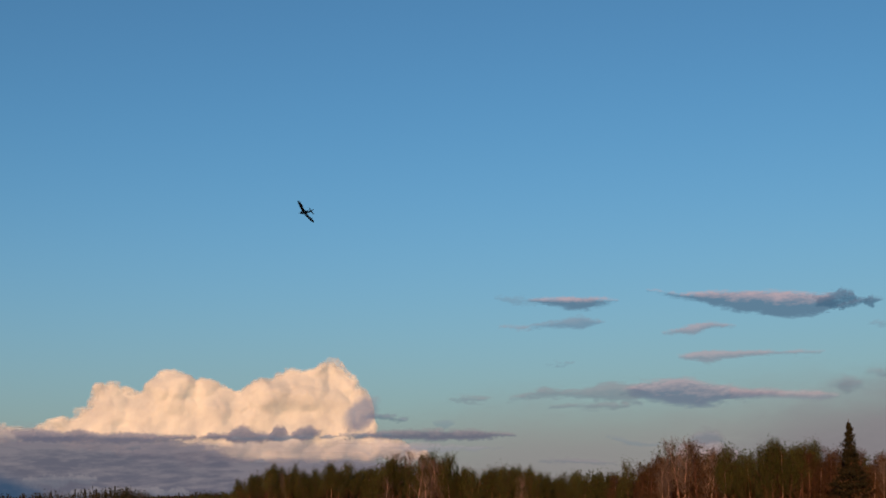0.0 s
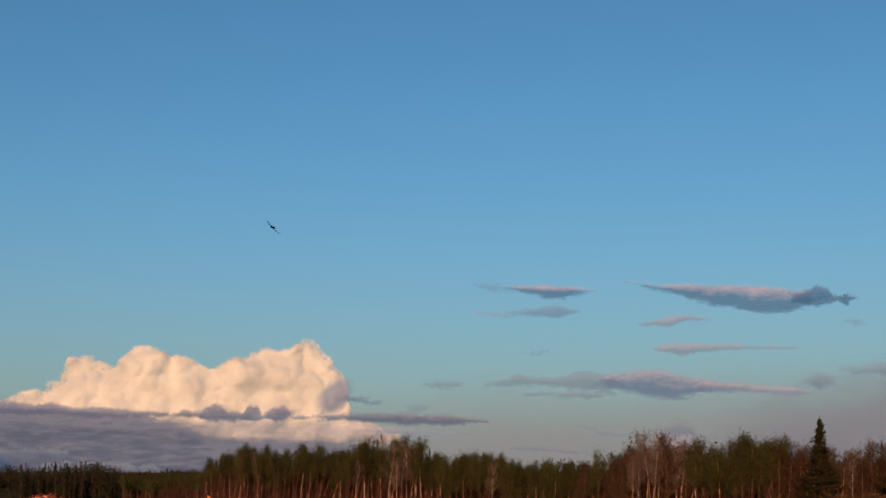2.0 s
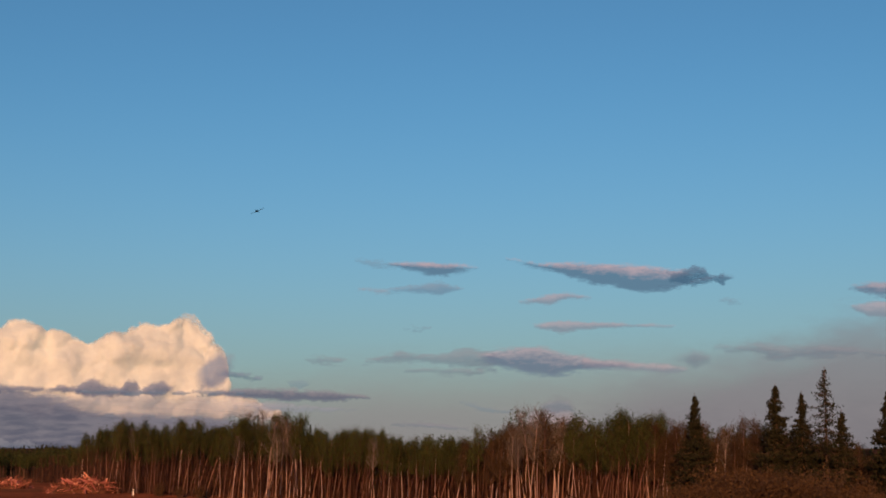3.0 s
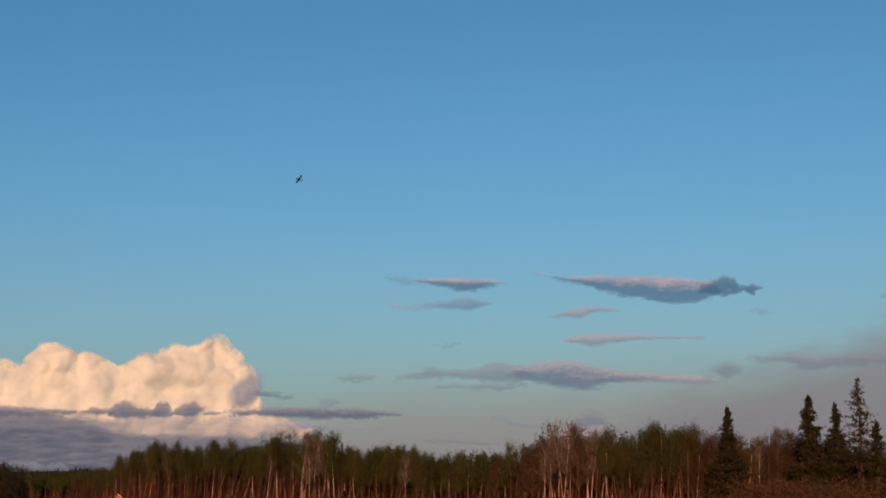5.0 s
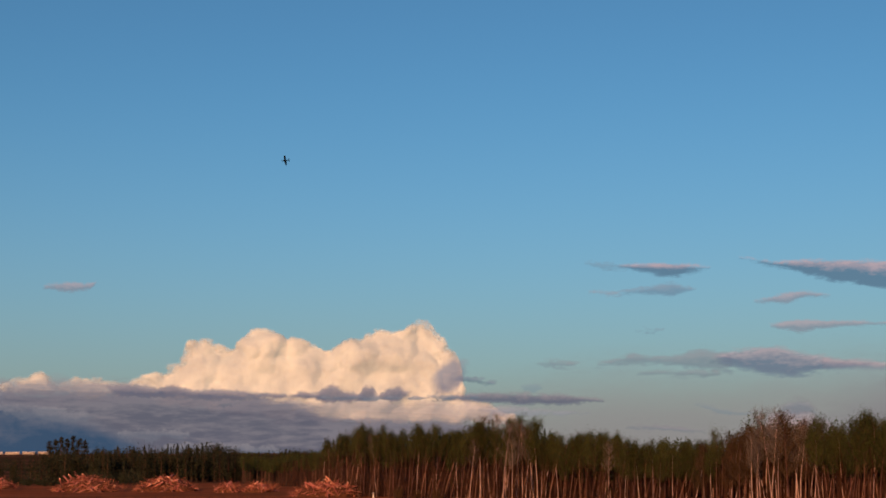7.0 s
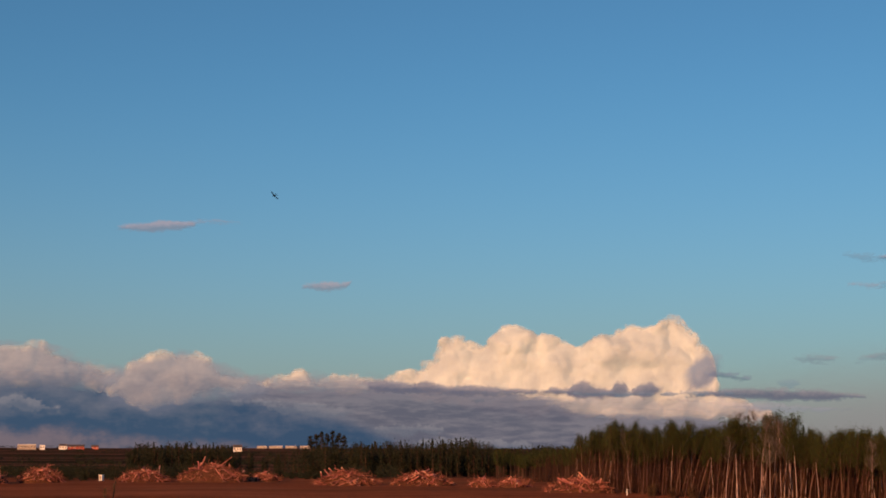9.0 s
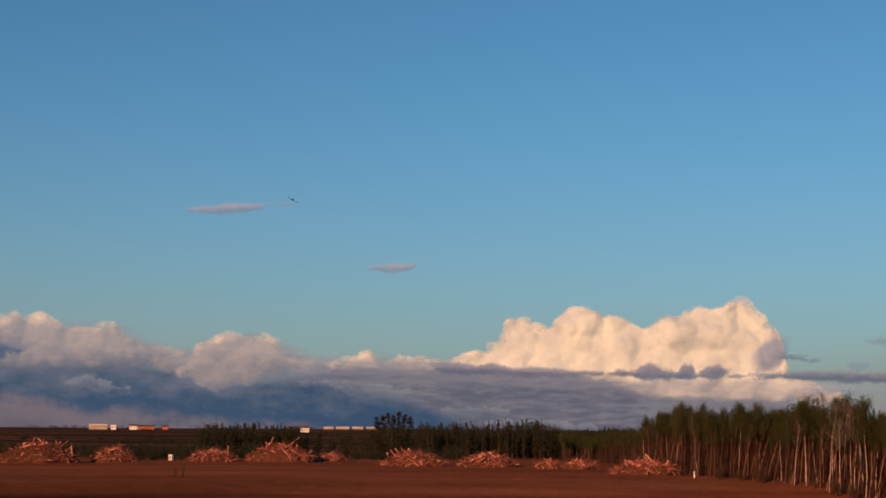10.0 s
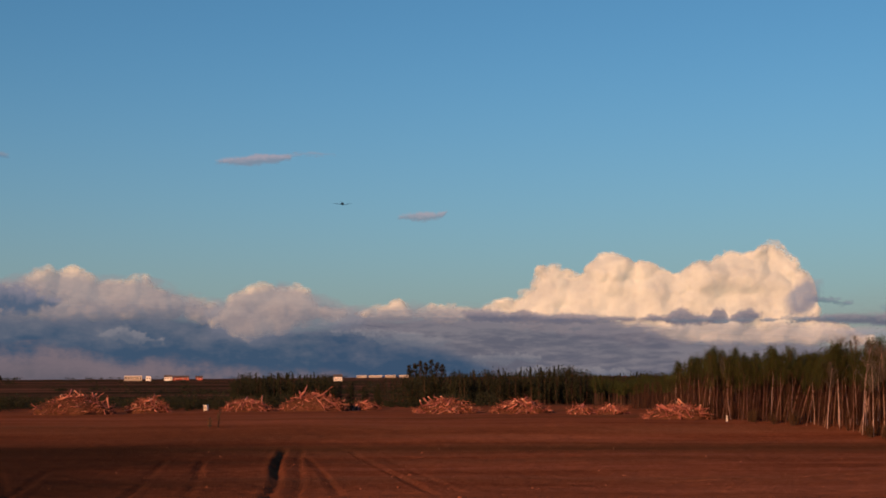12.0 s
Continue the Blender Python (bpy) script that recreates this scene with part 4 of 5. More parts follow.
def build_wood():
    rng = random.Random(5)
    green = [aspen(100 + i, 3400, leaf=0.072, crown_from=0.56 + 0.05 * (i % 3), wide=1.0 + 0.13 * (i % 4)) for i in range(6)]
    white = [aspen(150 + i, 3000, leaf=0.072, crown_from=0.62 + 0.05 * (i % 2), wide=1.05, bark=BARK_WHITE,
                   label="white-trunked aspen with a high crown of young leaves") for i in range(4)]
    bare = [aspen(200 + i, 60, True, 0.62, 1.15, 0.08, BARK_WHITE, "tall leafless aspen with a fan of fine twigs") for i in range(3)]
    brown = [aspen(300 + i, 1100, True, 0.45, 1.0, 0.085, BARK_WHITE if i == 1 else None, "aspen with brownish buds among dense twigs") for i in range(3)]
    spare = {o.name for o in green + white + bare + brown}
    total = 400
    for i in range(total):
        u = (i + rng.random()) / total
        az = 8.3 + 36.5 * u ** 0.92
        row = rng.choice((0, 0, 0, 1, 1, 2))
        d = float(np.interp(az, EDGE_AZ, EDGE_D)) + row * 3.0 + rng.uniform(0, 2.6)
        p = on_ground(az, d)
        h = crest_height(az, d, p.z) * rng.choice((rng.uniform(0.76, 0.92), rng.uniform(0.9, 1.02)))
        if (25.6 < az < 28.4 and rng.random() < 0.6) or (15.0 < az < 17.4 and rng.random() < 0.22) or rng.random() < 0.025:
            kinds = bare
        elif az > 31.4 or 25.6 < az < 28.4 or (23.6 < az < 25.6 and rng.random() < 0.5):
            kinds = brown
        else:
            kinds = white if rng.random() < (0.04 if az < 13.5 else 0.30) else green
        plant(kinds, az, d, h, rng, spare)
    conifers = [
        spruce(401, 12.4, 1.5, 1.0, 0.06, "dense dark spruce with a pointed top"),
        spruce(402, 13.2, 1.75, 0.95, 0.06, "dense dark spruce with a pointed top"),
        spruce(403, 12.6, 1.35, 0.85, 0.08, "narrow dark spruce beside a taller one"),
        spruce(404, 14.6, 2.3, 0.42, 0.22, "tall old spruce with sparse ragged boughs"),
        spruce(405, 10.4, 1.35, 0.6, 0.1, "small thin spruce with sparse boughs"),
        spruce(406, 12.2, 1.75, 0.95, 0.06, "dense dark spruce with a pointed top"),
    ]
    for ob, (az, el) in zip(conifers, ((33.28, 2.14), (36.5, 2.48), (37.4, 2.18), (38.33, 3.1), (38.85, 1.45), (40.75, 2.2))):
        d = float(np.interp(az, EDGE_AZ, EDGE_D)) - 2.5
        p = on_ground(az, d)
        h = EYE.z + d * math.tan(radians(el + 0.21)) - p.z
        top = {33.28: 12.4, 36.5: 13.2, 37.4: 12.6, 38.33: 14.6, 38.85: 10.4, 40.75: 12.2}[az]
        ob.matrix_basis = Matrix.Translation(p) @ Matrix.Diagonal((h / top,) * 3 + (1,))
    low = [bush(500 + i) for i in range(4)]
    spare = {o.name for o in low}
    for i in range(60):
        az = rng.uniform(32, 46) if i < 46 else rng.uniform(12, 29)
        d = float(np.interp(az, EDGE_AZ, EDGE_D)) - (rng.uniform(3, 14) if i < 46 else rng.uniform(0.5, 2))
        h = (rng.uniform(2.6, 5.6) if i < 46 else rng.uniform(1.0, 1.8)) / 3.0 * TALL
        plant(low, az, d, h, rng, spare)


build_wood()


def simple_tree(tr, lv, p, h, rng, leaves, conifer=False, leaf=0.3, low=0.36):
    """A tree of the wood's interior or of far woods, added to two joined meshes."""
    lean = Vector((rng.gauss(0, 0.03), rng.gauss(0, 0.03), 1))
    tr.tube([p - Vector((0, 0, 0.3)), p + lean * h * 0.55, p + lean * h * 0.97], [0.11, 0.08, 0.02], 4, cap=False)
    shoots = [(rng.uniform(0, 6.28), h * rng.uniform(0.02, 0.19), rng.uniform(0.80, 1.05)) for _ in range(11)]
    for _ in range(leaves):
        if conifer:
            t = rng.uniform(0.1, 1.0) ** 0.8
            w, r = rng.uniform(0, 6.28), (1 - t) * h * 0.17 * rng.uniform(0.2, 1.1) + 0.04
        else:
            w, out, tip = rng.choice(shoots)
            t = low + (tip - low) * rng.random() ** 0.75
            r = out * min(1.0, (t - low) / (tip - low) * 1.6 + 0.2)
        g = 0.0 if conifer else 0.045 * h * (1.2 - t)
        scatter_leaf(lv, p + lean * h * t + Vector((math.cos(w) * r + rng.gauss(0, g), math.sin(w) * r + rng.gauss(0, g), 0)), leaf, rng)


def build_interior():
    """The rows behind the wood's edge, too many to count."""
    rng = random.Random(6)
    tr, lv = Shape(), Shape()
    for i in range(760):
        az = rng.uniform(6.0, 46)
        d = float(np.interp(az, EDGE_AZ, EDGE_D)) + rng.uniform(6, 42)
        p = on_ground(az, d)
        simple_tree(tr, lv, p, crest_height(az, d, p.z) * rng.uniform(0.76, 0.99), rng, 430, rng.random() < 0.06, 0.115, 0.5)
    stems = Shape()
    for i in range(7500):                                 # thin stems and dead brush between the trunks
        az = rng.uniform(7.5, 46)
        d = float(np.interp(az, EDGE_AZ, EDGE_D)) + rng.uniform(1.0, 24)
        p = on_ground(az, d)
        h = min(rng.choice((rng.uniform(0.8, 2.5), rng.uniform(3, 8), rng.uniform(5, 9))), 0.72 * crest_height(az, d, p.z))
        r = 0.018 + 0.005 * h
        stems.tube([p - Vector((0, 0, 0.2)), p + Vector((rng.gauss(0, 0.09) * h, rng.gauss(0, 0.09) * h, h))], [r, r * 0.4], 3, cap=False)
    tagged(new("wood_undergrowth", stems.mesh("wood_undergrowth", UNDERGROWTH)), "thin brown stems and brush between the trunks", "undergrowth", kind="stuff")
    tagged(new("wood_trunks", tr.mesh("wood_trunks", BARK_SHADED)), "crowded trunks inside the aspen wood, bark darkened as if in shade", "trees", kind="stuff")
    tagged(new("wood_foliage", lv.mesh("wood_foliage", LEAF)), "dense green crowns inside the aspen wood", "trees", kind="stuff")


build_interior()


def build_far_woods():
    rng = random.Random(7)
    tr, lv = Shape(), Shape()
    for i in range(900):
        az = rng.uniform(-8.6, 9.0)
        if -4.4 < az < -1.4 and rng.random() < 0.9:
            continue
        d = rng.uniform(300, 352)
        p = on_ground(az, d)
        top = float(np.interp(az, [-8.6, -8.0, -5, -4.4, 0.2, 2.7, 5.4, 6, 9], [-0.25, 0.14, 0.18, 0.0, 0.15, 0.3, 0.36, 0.05, 0.1]))
        h = (EYE.z + d * math.tan(radians(top)) - p.z) * rng.uniform(0.6, 1.1)
        simple_tree(tr, lv, p, h, rng, 300, rng.random() < 0.3, 0.19, 0.06)
    for i in range(760):                                  # scrub in the hollow, hedges and thickets on the far slope
        near = i < 380
        az = rng.uniform(-20, 2)
        d = rng.uniform(262, 330) if near else rng.choice((470, 640, 820, 1080, 1290, 1780, 1850)) + rng.gauss(0, 14)
        if not near and noise.noise((az * 0.5, d * 0.01, 2.0)) < -0.05:
            continue
        p = on_ground(az, d)
        h = rng.uniform(0.7, 1.3) if near and -4.6 < az < -0.4 else rng.uniform(1.2, 3.2) if near else rng.uniform(1.6, 4.2)
        tr.tube([p - Vector((0, 0, 0.2)), p + Vector((0, 0, h * 0.8))], [0.05, 0.02], 3, cap=False)
        for _ in range(190 if near else 60):
            v = Vector((rng.gauss(0, 1), rng.gauss(0, 1), rng.gauss(0, 1))).normalized() * rng.random() ** 0.4
            wide = 0.7 if near else 1.5
            scatter_leaf(lv, p + Vector((v.x * h * wide, v.y * h * wide, h * 0.46 + v.z * h * 0.5)), 0.18 if near else 0.5, rng)
    tagged(new("far_trunks", tr.mesh("far_trunks", BARK_SHADED)), "trunks of the far dark wood", "trees", kind="stuff")
    tagged(new("far_foliage", lv.mesh("far_foliage", FAR_LEAF)), "far dark green mixed wood and scrub", "trees", kind="stuff")


build_far_woods()


def tall_pine(az, d, top_el, seed):
    rng = random.Random(seed)
    p = on_ground(az, d)
    h = EYE.z + d * math.tan(radians(top_el)) - p.z
    root = thing("pine_tree", "tall dark pine in a lone clump on the far slope", "tree", Matrix.Translation(p), "clump of pines")
    tr, lv = Shape(), Shape()
    tr.tube([Vector((0, 0, -0.3)), Vector((rng.gauss(0, 0.2), 0, h * 0.6)), Vector((rng.gauss(0, 0.3), 0, h))], [0.22, 0.16, 0.04], 6)
    for k in range(46):
        t = rng.uniform(0.3, 1.0)
        w, r = rng.uniform(0, 6.28), (1.08 - t) * 2.1 * rng.uniform(0.4, 1.1) + 0.3
        c = Vector((math.cos(w) * r, math.sin(w) * r, h * t))
        tr.tube([Vector((0, 0, h * t - 0.3)), c], [0.05, 0.02], 3, cap=False)
        for _ in range(16):
            scatter_leaf(lv, c + Vector((rng.gauss(0, 0.35), rng.gauss(0, 0.35), rng.gauss(0, 0.22))), 0.32, rng)
    part("trunk", tr.mesh("trunk", BARK_DARK), root, "dark trunk and boughs")
    part("needles", lv.mesh("needles", NEEDLE), root, "dark needle tufts", kind="stuff")


for k, (az, el) in enumerate(((-1.38, 0.50), (-1.15, 0.60), (-0.95, 0.66), (-0.72, 0.60), (-0.5, 0.72), (-0.28, 0.66), (-0.05, 0.56))):
    tall_pine(az, 560 + 14 * (k % 3), el, 700 + k)
for k, (az, el) in enumerate(((-18.05, 0.36), (-17.6, 0.28), (-17.3, 0.2))):
    tall_pine(az, 1400 + 10 * k, el, 720 + k)


# ---- brush piles ----
def log_mesh(seed, length, r):
    rng = random.Random(seed)
    s = Shape()
    pts = [Vector((0, 0, -length / 2 + length * i / 4)) + Vector((rng.gauss(0, 0.06), rng.gauss(0, 0.06), 0)) for i in range(5)]
    s.tube(pts, [r * (1.0 - 0.12 * i) for i in range(5)], 7)
    s.mi[-1] = s.mi[-2] = 1
    for _ in range(3):                                    # stubs of torn limbs
        p = along(pts, rng.uniform(0.2, 0.95))
        s.tube([p, p + Vector((rng.gauss(0, 0.4), rng.gauss(0, 0.4), rng.uniform(0.1, 0.5)))], [r * 0.4, r * 0.15], 5)
    return s.mesh("log", [LOG_WOOD, LOG_END], True)


LOGS = [log_mesh(800 + i, ln, r) for i, (ln, r) in enumerate(((4.4, 0.125), (3.4, 0.11), (2.6, 0.13), (2.0, 0.10), (5.4, 0.10), (1.4, 0.15)))]


def brush_pile(az, d, width, tall, logs, seed, label, wild=1.0, spread=0.62):
    rng = random.Random(seed)
    root = thing("brush_pile", label, "brush pile", Matrix.Translation(on_ground(az, d)) @ pose(0, 0, 0, 0, 0, -az), "brush piles on the cleared field")
    W, D, H = width / 2, max(1.6, width * 0.3), tall * 0.66
    heap, faces = [], []
    nu, nv = 30, 8
    for j in range(nv + 1):
        t = j / nv
        for i in range(nu):
            w = 2 * math.pi * i / nu
            rr = math.cos(t * math.pi / 2) ** 0.8 * (1 + 0.22 * noise.fractal((math.cos(w) * 2 + seed, math.sin(w) * 2, t * 2), 0.9, 2, 4))
            z = H * math.sin(t * math.pi / 2) ** 1.1 * (0.9 + 0.3 * noise.noise((math.cos(w) * 2.3, math.sin(w) * 2.3 + seed, t * 3))) - (0.35 if j == 0 else 0)
            heap.append(Vector((W * rr * math.cos(w), D * rr * math.sin(w), z)))
    for j in range(nv):
        for i in range(nu):
            faces.append((j * nu + i, j * nu + ring(i, nu), (j + 1) * nu + ring(i, nu), (j + 1) * nu + i))
    faces.append(tuple(range(nv * nu, nv * nu + nu)))
    part("mound", mesh_of("mound", heap, faces, HEAP, True), root, "dark mound of root-bound soil")
    for i in range(logs):
        w, rr = rng.uniform(0, 2 * math.pi), math.sqrt(rng.random()) * 0.92
        x, y = W * rr * math.cos(w), D * rr * math.sin(w) - 0.2
        z = H * max(0.05, 1 - rr ** 1.7) + rng.uniform(-0.1, 0.3)
        fit_len = [m for m in LOGS if width > 7 or m in LOGS[2:4] + LOGS[5:]]
        tilt_ = rng.gauss(0, 18 * wild) + rr * 26
        m = Matrix.Translation((x, y, max(0.1, z))) @ pose(0, 0, 0, 0, 0, math.degrees(w) + rng.gauss(0, 45)) @ pose(0, 0, 0, 0, 90 + tilt_, 0)
        part("log", rng.choice(fit_len), root, m=m)
    br = Shape()
    for i in range(int(logs * 24)):
        w, rr = rng.uniform(0, 2 * math.pi), math.sqrt(rng.random())
        p = Vector((W * rr * math.cos(w), D * rr * math.sin(w), H * max(0.04, 1 - rr ** 1.7) + rng.uniform(-0.05, 0.25)))
        o = Vector((rng.gauss(0, 1), rng.gauss(0, 1), abs(rng.gauss(0, 0.55)) * wild)).normalized() * rng.uniform(0.4, 1.5)
        br.tube([p, p + o * 0.5 + Vector((0, 0, 0.05)), p + o], [rng.uniform(0.02, 0.07), 0.03, 0.012], 4, cap=False)
    part("brush_tangle", br.mesh("brush_tangle", BRANCHES), root, "tangle of torn pale branches", kind="stuff")
    return root


brush_pile(-14.5, 239, 12.6, 4.2, 58, 1, "tall pile of pale logs and brush with long poles jutting out", 1.5)
brush_pile(-11.7, 243, 7.0, 2.9, 34, 2, "smaller pile of roots and logs, half in shade", 1.2)
brush_pile(-7.87, 246, 8.0, 2.6, 44, 3, "pile of short pale logs and stumps", 0.6)
brush_pile(-5.2, 246, 11.4, 3.8, 66, 4, "large heap of pale logs and torn branches", 1.1)
brush_pile(-3.2, 252, 5.6, 1.6, 20, 5, "low scatter of logs beside a larger heap", 0.8)
brush_pile(0.1, 226, 9.8, 2.9, 54, 6, "rounded heap of pale logs and brush", 0.6)
brush_pile(3.06, 220, 8.2, 2.7, 50, 7, "rounded heap of pale brush by the dark wood", 0.65)
brush_pile(5.45, 212, 3.2, 1.4, 12, 8, "small low pile of brush", 1.1)
brush_pile(6.67, 208, 4.2, 1.2, 16, 9, "small pile of pale sticks and stumps", 1.2)
brush_pile(9.27, 190, 8.2, 2.3, 46, 10, "long low pile of logs at the wood's corner", 0.5)


# ---- small things on the field ----
def bevel_box(s, w, dp, h, b=0.04, z0=0.0, mi=0):
    bm = bmesh.new()
    bmesh.ops.create_cube(bm, size=1)
    bmesh.ops.scale(bm, vec=(w, dp, h), verts=bm.verts)
    bmesh.ops.bevel(bm, geom=bm.edges[:], offset=b, segments=2, affect="EDGES")
    bmesh.ops.translate(bm, vec=(0, 0, z0 + h / 2), verts=bm.verts)
    bm.verts.index_update()
    s.add([v.co.copy() for v in bm.verts], [tuple(v.index for v in f.verts) for f in bm.faces], mi)
    bm.free()


def white_cabinet():
    root = thing("utility_box", "small white utility box standing at the field edge", "utility box", Matrix.Translation(on_ground(-9.47, 258)) @ pose(0, 0, 0, 0, 0, -28) @ Matrix.Scale(0.76, 4))
    for name, args, mat, lab in (("body", (0.95, 0.7, 1.15, 0.05, 0.1), WHITE_PAINT, "white painted body"), ("lid", (1.05, 0.8, 0.12, 0.04, 1.25), WHITE_PAINT, ""),
                                 ("base", (1.1, 0.85, 0.3, 0.03, -0.2), DARK_ROOF, "dark plinth")):
        s = Shape()
        bevel_box(s, *args)
        part(name, s.mesh(name, mat), root, lab)
    s = Shape()
    s.box(-0.36, -0.368, 0.25, 0.36, -0.352, 1.15)
    door = part("door", s.mesh("door", CREAM_WALL), root)
    s = Shape()
    s.tube([Vector((0.26, -0.39, 0.6)), Vector((0.26, -0.39, 0.8))], [0.02, 0.02], 6)
    part("handle", s.mesh("handle", DARK_ROOF), door, "dark handle")


def marker_post():
    root = thing("marker_post", "short white marker post by the wood", "post", Matrix.Translation(on_ground(11.2, 177)) @ Matrix.Scale(0.8, 4))
    s = Shape()
    s.tube([Vector((0, 0, -0.3)), Vector((0, 0, 0.86)), Vector((0, 0, 0.93))], [0.1, 0.1, 0.05], 10)
    part("shaft", s.mesh("shaft", WHITE_PAINT, False), root)
    s = Shape()
    s.tube([Vector((0, 0, 0.62)), Vector((0, 0, 0.74))], [0.105, 0.105], 10)
    part("band", s.mesh("band", DARK_ROOF), root, "dark band")


def dead_sapling(az, d, h, seed):
    rng = random.Random(seed)
    root = thing("dead_sapling", "dead leafless sapling on the bare bank", "sapling", Matrix.Translation(on_ground(az, d)))
    s, t = Shape(), Shape()
    pts = bent_path(rng, (0, 0, -0.2), h + 0.2, (0, 0.12), 6, 0.15)
    s.tube(pts, [0.11, 0.1, 0.085, 0.07, 0.05, 0.035, 0.015], 6)
    for _ in range(60):
        p = along(pts, rng.uniform(0.2, 0.98))
        t.tube([p, p + Vector((rng.gauss(0, 0.2), rng.gauss(0, 0.2), rng.uniform(0.15, 0.5)))], [0.035, 0.012], 4, cap=False)
    part("stem", s.mesh("stem", TWIG), root)
    part("twigs", t.mesh("twigs", TWIG), root, kind="stuff")


white_cabinet()
marker_post()
dead_sapling(-9.0, 172, 1.9, 31)
dead_sapling(-9.35, 171, 1.1, 32)


def clods():
    """Lumps of earth over the near soil."""
    rng = random.Random(9)
    s = Shape()
    for i in range(160):
        y = rng.uniform(76, 150)
        x = rng.uniform(-0.34, 0.36) * y
        z, r = float(height(x, y)), abs(rng.gauss(0, 0.05)) + 0.03
        ring_ = [Vector((x + math.cos(k * 1.2566 + i) * r * rng.uniform(0.7, 1.2), y + math.sin(k * 1.2566 + i) * r * rng.uniform(0.7, 1.2), z - 0.03)) for k in range(5)]
        up_ = [v.lerp(Vector((x, y, v.z)), 0.4) + Vector((0, 0, r * rng.uniform(0.6, 1.0))) for v in ring_]
        s.add(ring_ + up_, [(k, ring(k, 5), 5 + ring(k, 5), 5 + k) for k in range(5)] + [(5, 6, 7, 8, 9)])
    tagged(new("clods", s.mesh("clods", SOIL)), "lumps of turned reddish earth", "soil", kind="stuff")


clods()


# ---- far buildings on the ridge ----
def house(az, d, width, depth, wall_h, roof_h, wall_mat, label, windows, name="house", flat=False):
    root = thing(name, label, "building", Matrix.Translation(on_ground(az, d)) @ pose(0, 0, 0, 0, 0, -az))
    s = Shape()
    w, q = width / 2, depth / 2
    s.box(-w, -q, -1.5, w, q, wall_h)
    part("wall_shell", s.mesh("wall_shell", wall_mat), root)
    r = Shape()
    if flat:
        r.box(-w - 0.2, -q - 0.2, wall_h, w + 0.2, q + 0.2, wall_h + 0.35)
    else:
        v = [Vector((x, y, z)) for x in (-w - 0.4, w + 0.4) for y, z in ((-q - 0.5, wall_h - 0.1), (0, wall_h + roof_h), (q + 0.5, wall_h - 0.1))]
        r.add(v, [(0, 1, 4, 3), (1, 2, 5, 4), (0, 3, 5, 2), (0, 2, 1), (3, 4, 5)])
    part("roof", r.mesh("roof", DARK_ROOF if not flat else WHITE_PAINT), root, "dark pitched roof" if not flat else "pale flat roof")
    for k in range(windows):
        x = -w + width * (k + 0.5) / windows
        f = Shape()
        f.box(x - 0.7, -q - 0.06, wall_h * 0.35, x + 0.7, -q - 0.005, wall_h * 0.78)
        win = part("window", f.mesh("window", WHITE_PAINT), root, "white framed window")
        g = Shape()
        g.box(x - 0.58, -q - 0.09, wall_h * 0.39, x + 0.58, -q - 0.065, wall_h * 0.74)
        part("pane", g.mesh("pane", PANE), win, "dark pane")


house(-12.3, 1500, 18, 9, 4.6, 0, CREAM_WALL, "long pale flat-roofed building on the ridge", 6, "hall", True)
house(-11.72, 1490, 5, 5, 4.2, 0, WHITE_PAINT, "small white flat-roofed building beside a hall", 2, "shed", True)
house(-10.95, 1500, 8, 7, 3.6, 2.0, WHITE_PAINT, "white house with a dark roof", 3)
house(-10.45, 1520, 16, 8, 2.8, 2.0, RED_WALL, "long red-sided barn on the ridge", 4, "barn")
house(-9.75, 1530, 7, 6, 2.6, 1.8, RED_WALL, "small red-sided house on the ridge", 2)
house(-19.2, 1420, 46, 14, 4.6, 0, CREAM_WALL, "long low pale building at the ridge end", 6, "hall", True)
house(-19.75, 1380, 12, 6, 2.4, 0, WHITE_PAINT, "small white flat-roofed shed below a hall", 2, "shed", True)
house(-4.25, 1300, 7.5, 7, 3.6, 2.4, WHITE_PAINT, "white house with a dark pitched roof", 3)
for az, wd in ((-3.3, 12), (-2.75, 16), (-2.15, 14), (-1.6, 12)):
    house(az, 1780, wd, 8, 2.2, 0, CREAM_WALL, "low pale flat-roofed shed on the far ridge", 3, "shed", True)


# ---- the model aeroplane ----
def loft(s, sections, n=14, mi=0):
    """A round body through sections: y, half width, top, bottom."""
    verts, faces = [], []
    for y, w, top, bot in sections:
        for k in range(n):
            a = 2 * math.pi * k / n
            z = math.sin(a)
            verts.append(Vector((math.cos(a) * w, y, (z * top if z > 0 else z * bot))))
    for i in range(len(sections) - 1):
        for k in range(n):
            faces.append((i * n + k, (i + 1) * n + k, (i + 1) * n + ring(k, n), i * n + ring(k, n)))
    faces.append(tuple(range(n)))
    faces.append(tuple(reversed(range((len(sections) - 1) * n, len(sections) * n))))
    s.add(verts, faces, mi)


def aerofoil(s, stations, vertical=False, mi=0):
    """A wing through stations: span, leading edge, chord, rise, thickness."""
    prof = [(0.0, 0.0), (0.06, 0.5), (0.25, 1.0), (0.6, 0.75), (1.0, 0.06), (0.6, -0.35), (0.25, -0.55), (0.06, -0.35)]
    verts, faces, n = [], [], len(prof)
    for x, lead, chord, rise, th in stations:
        for c, t in prof:
            a, z = lead - c * chord, rise + t * th * 0.5
            verts.append(Vector((z, a, x)) if vertical else Vector((x, a, z)))
    for i in range(len(stations) - 1):
        for k in range(n):
            faces.append((i * n + k, i * n + ring(k, n), (i + 1) * n + ring(k, n), (i + 1) * n + k))
    faces.append(tuple(reversed(range(n))))
    faces.append(tuple(range((len(stations) - 1) * n, len(stations) * n)))
    s.add(verts, faces, mi)


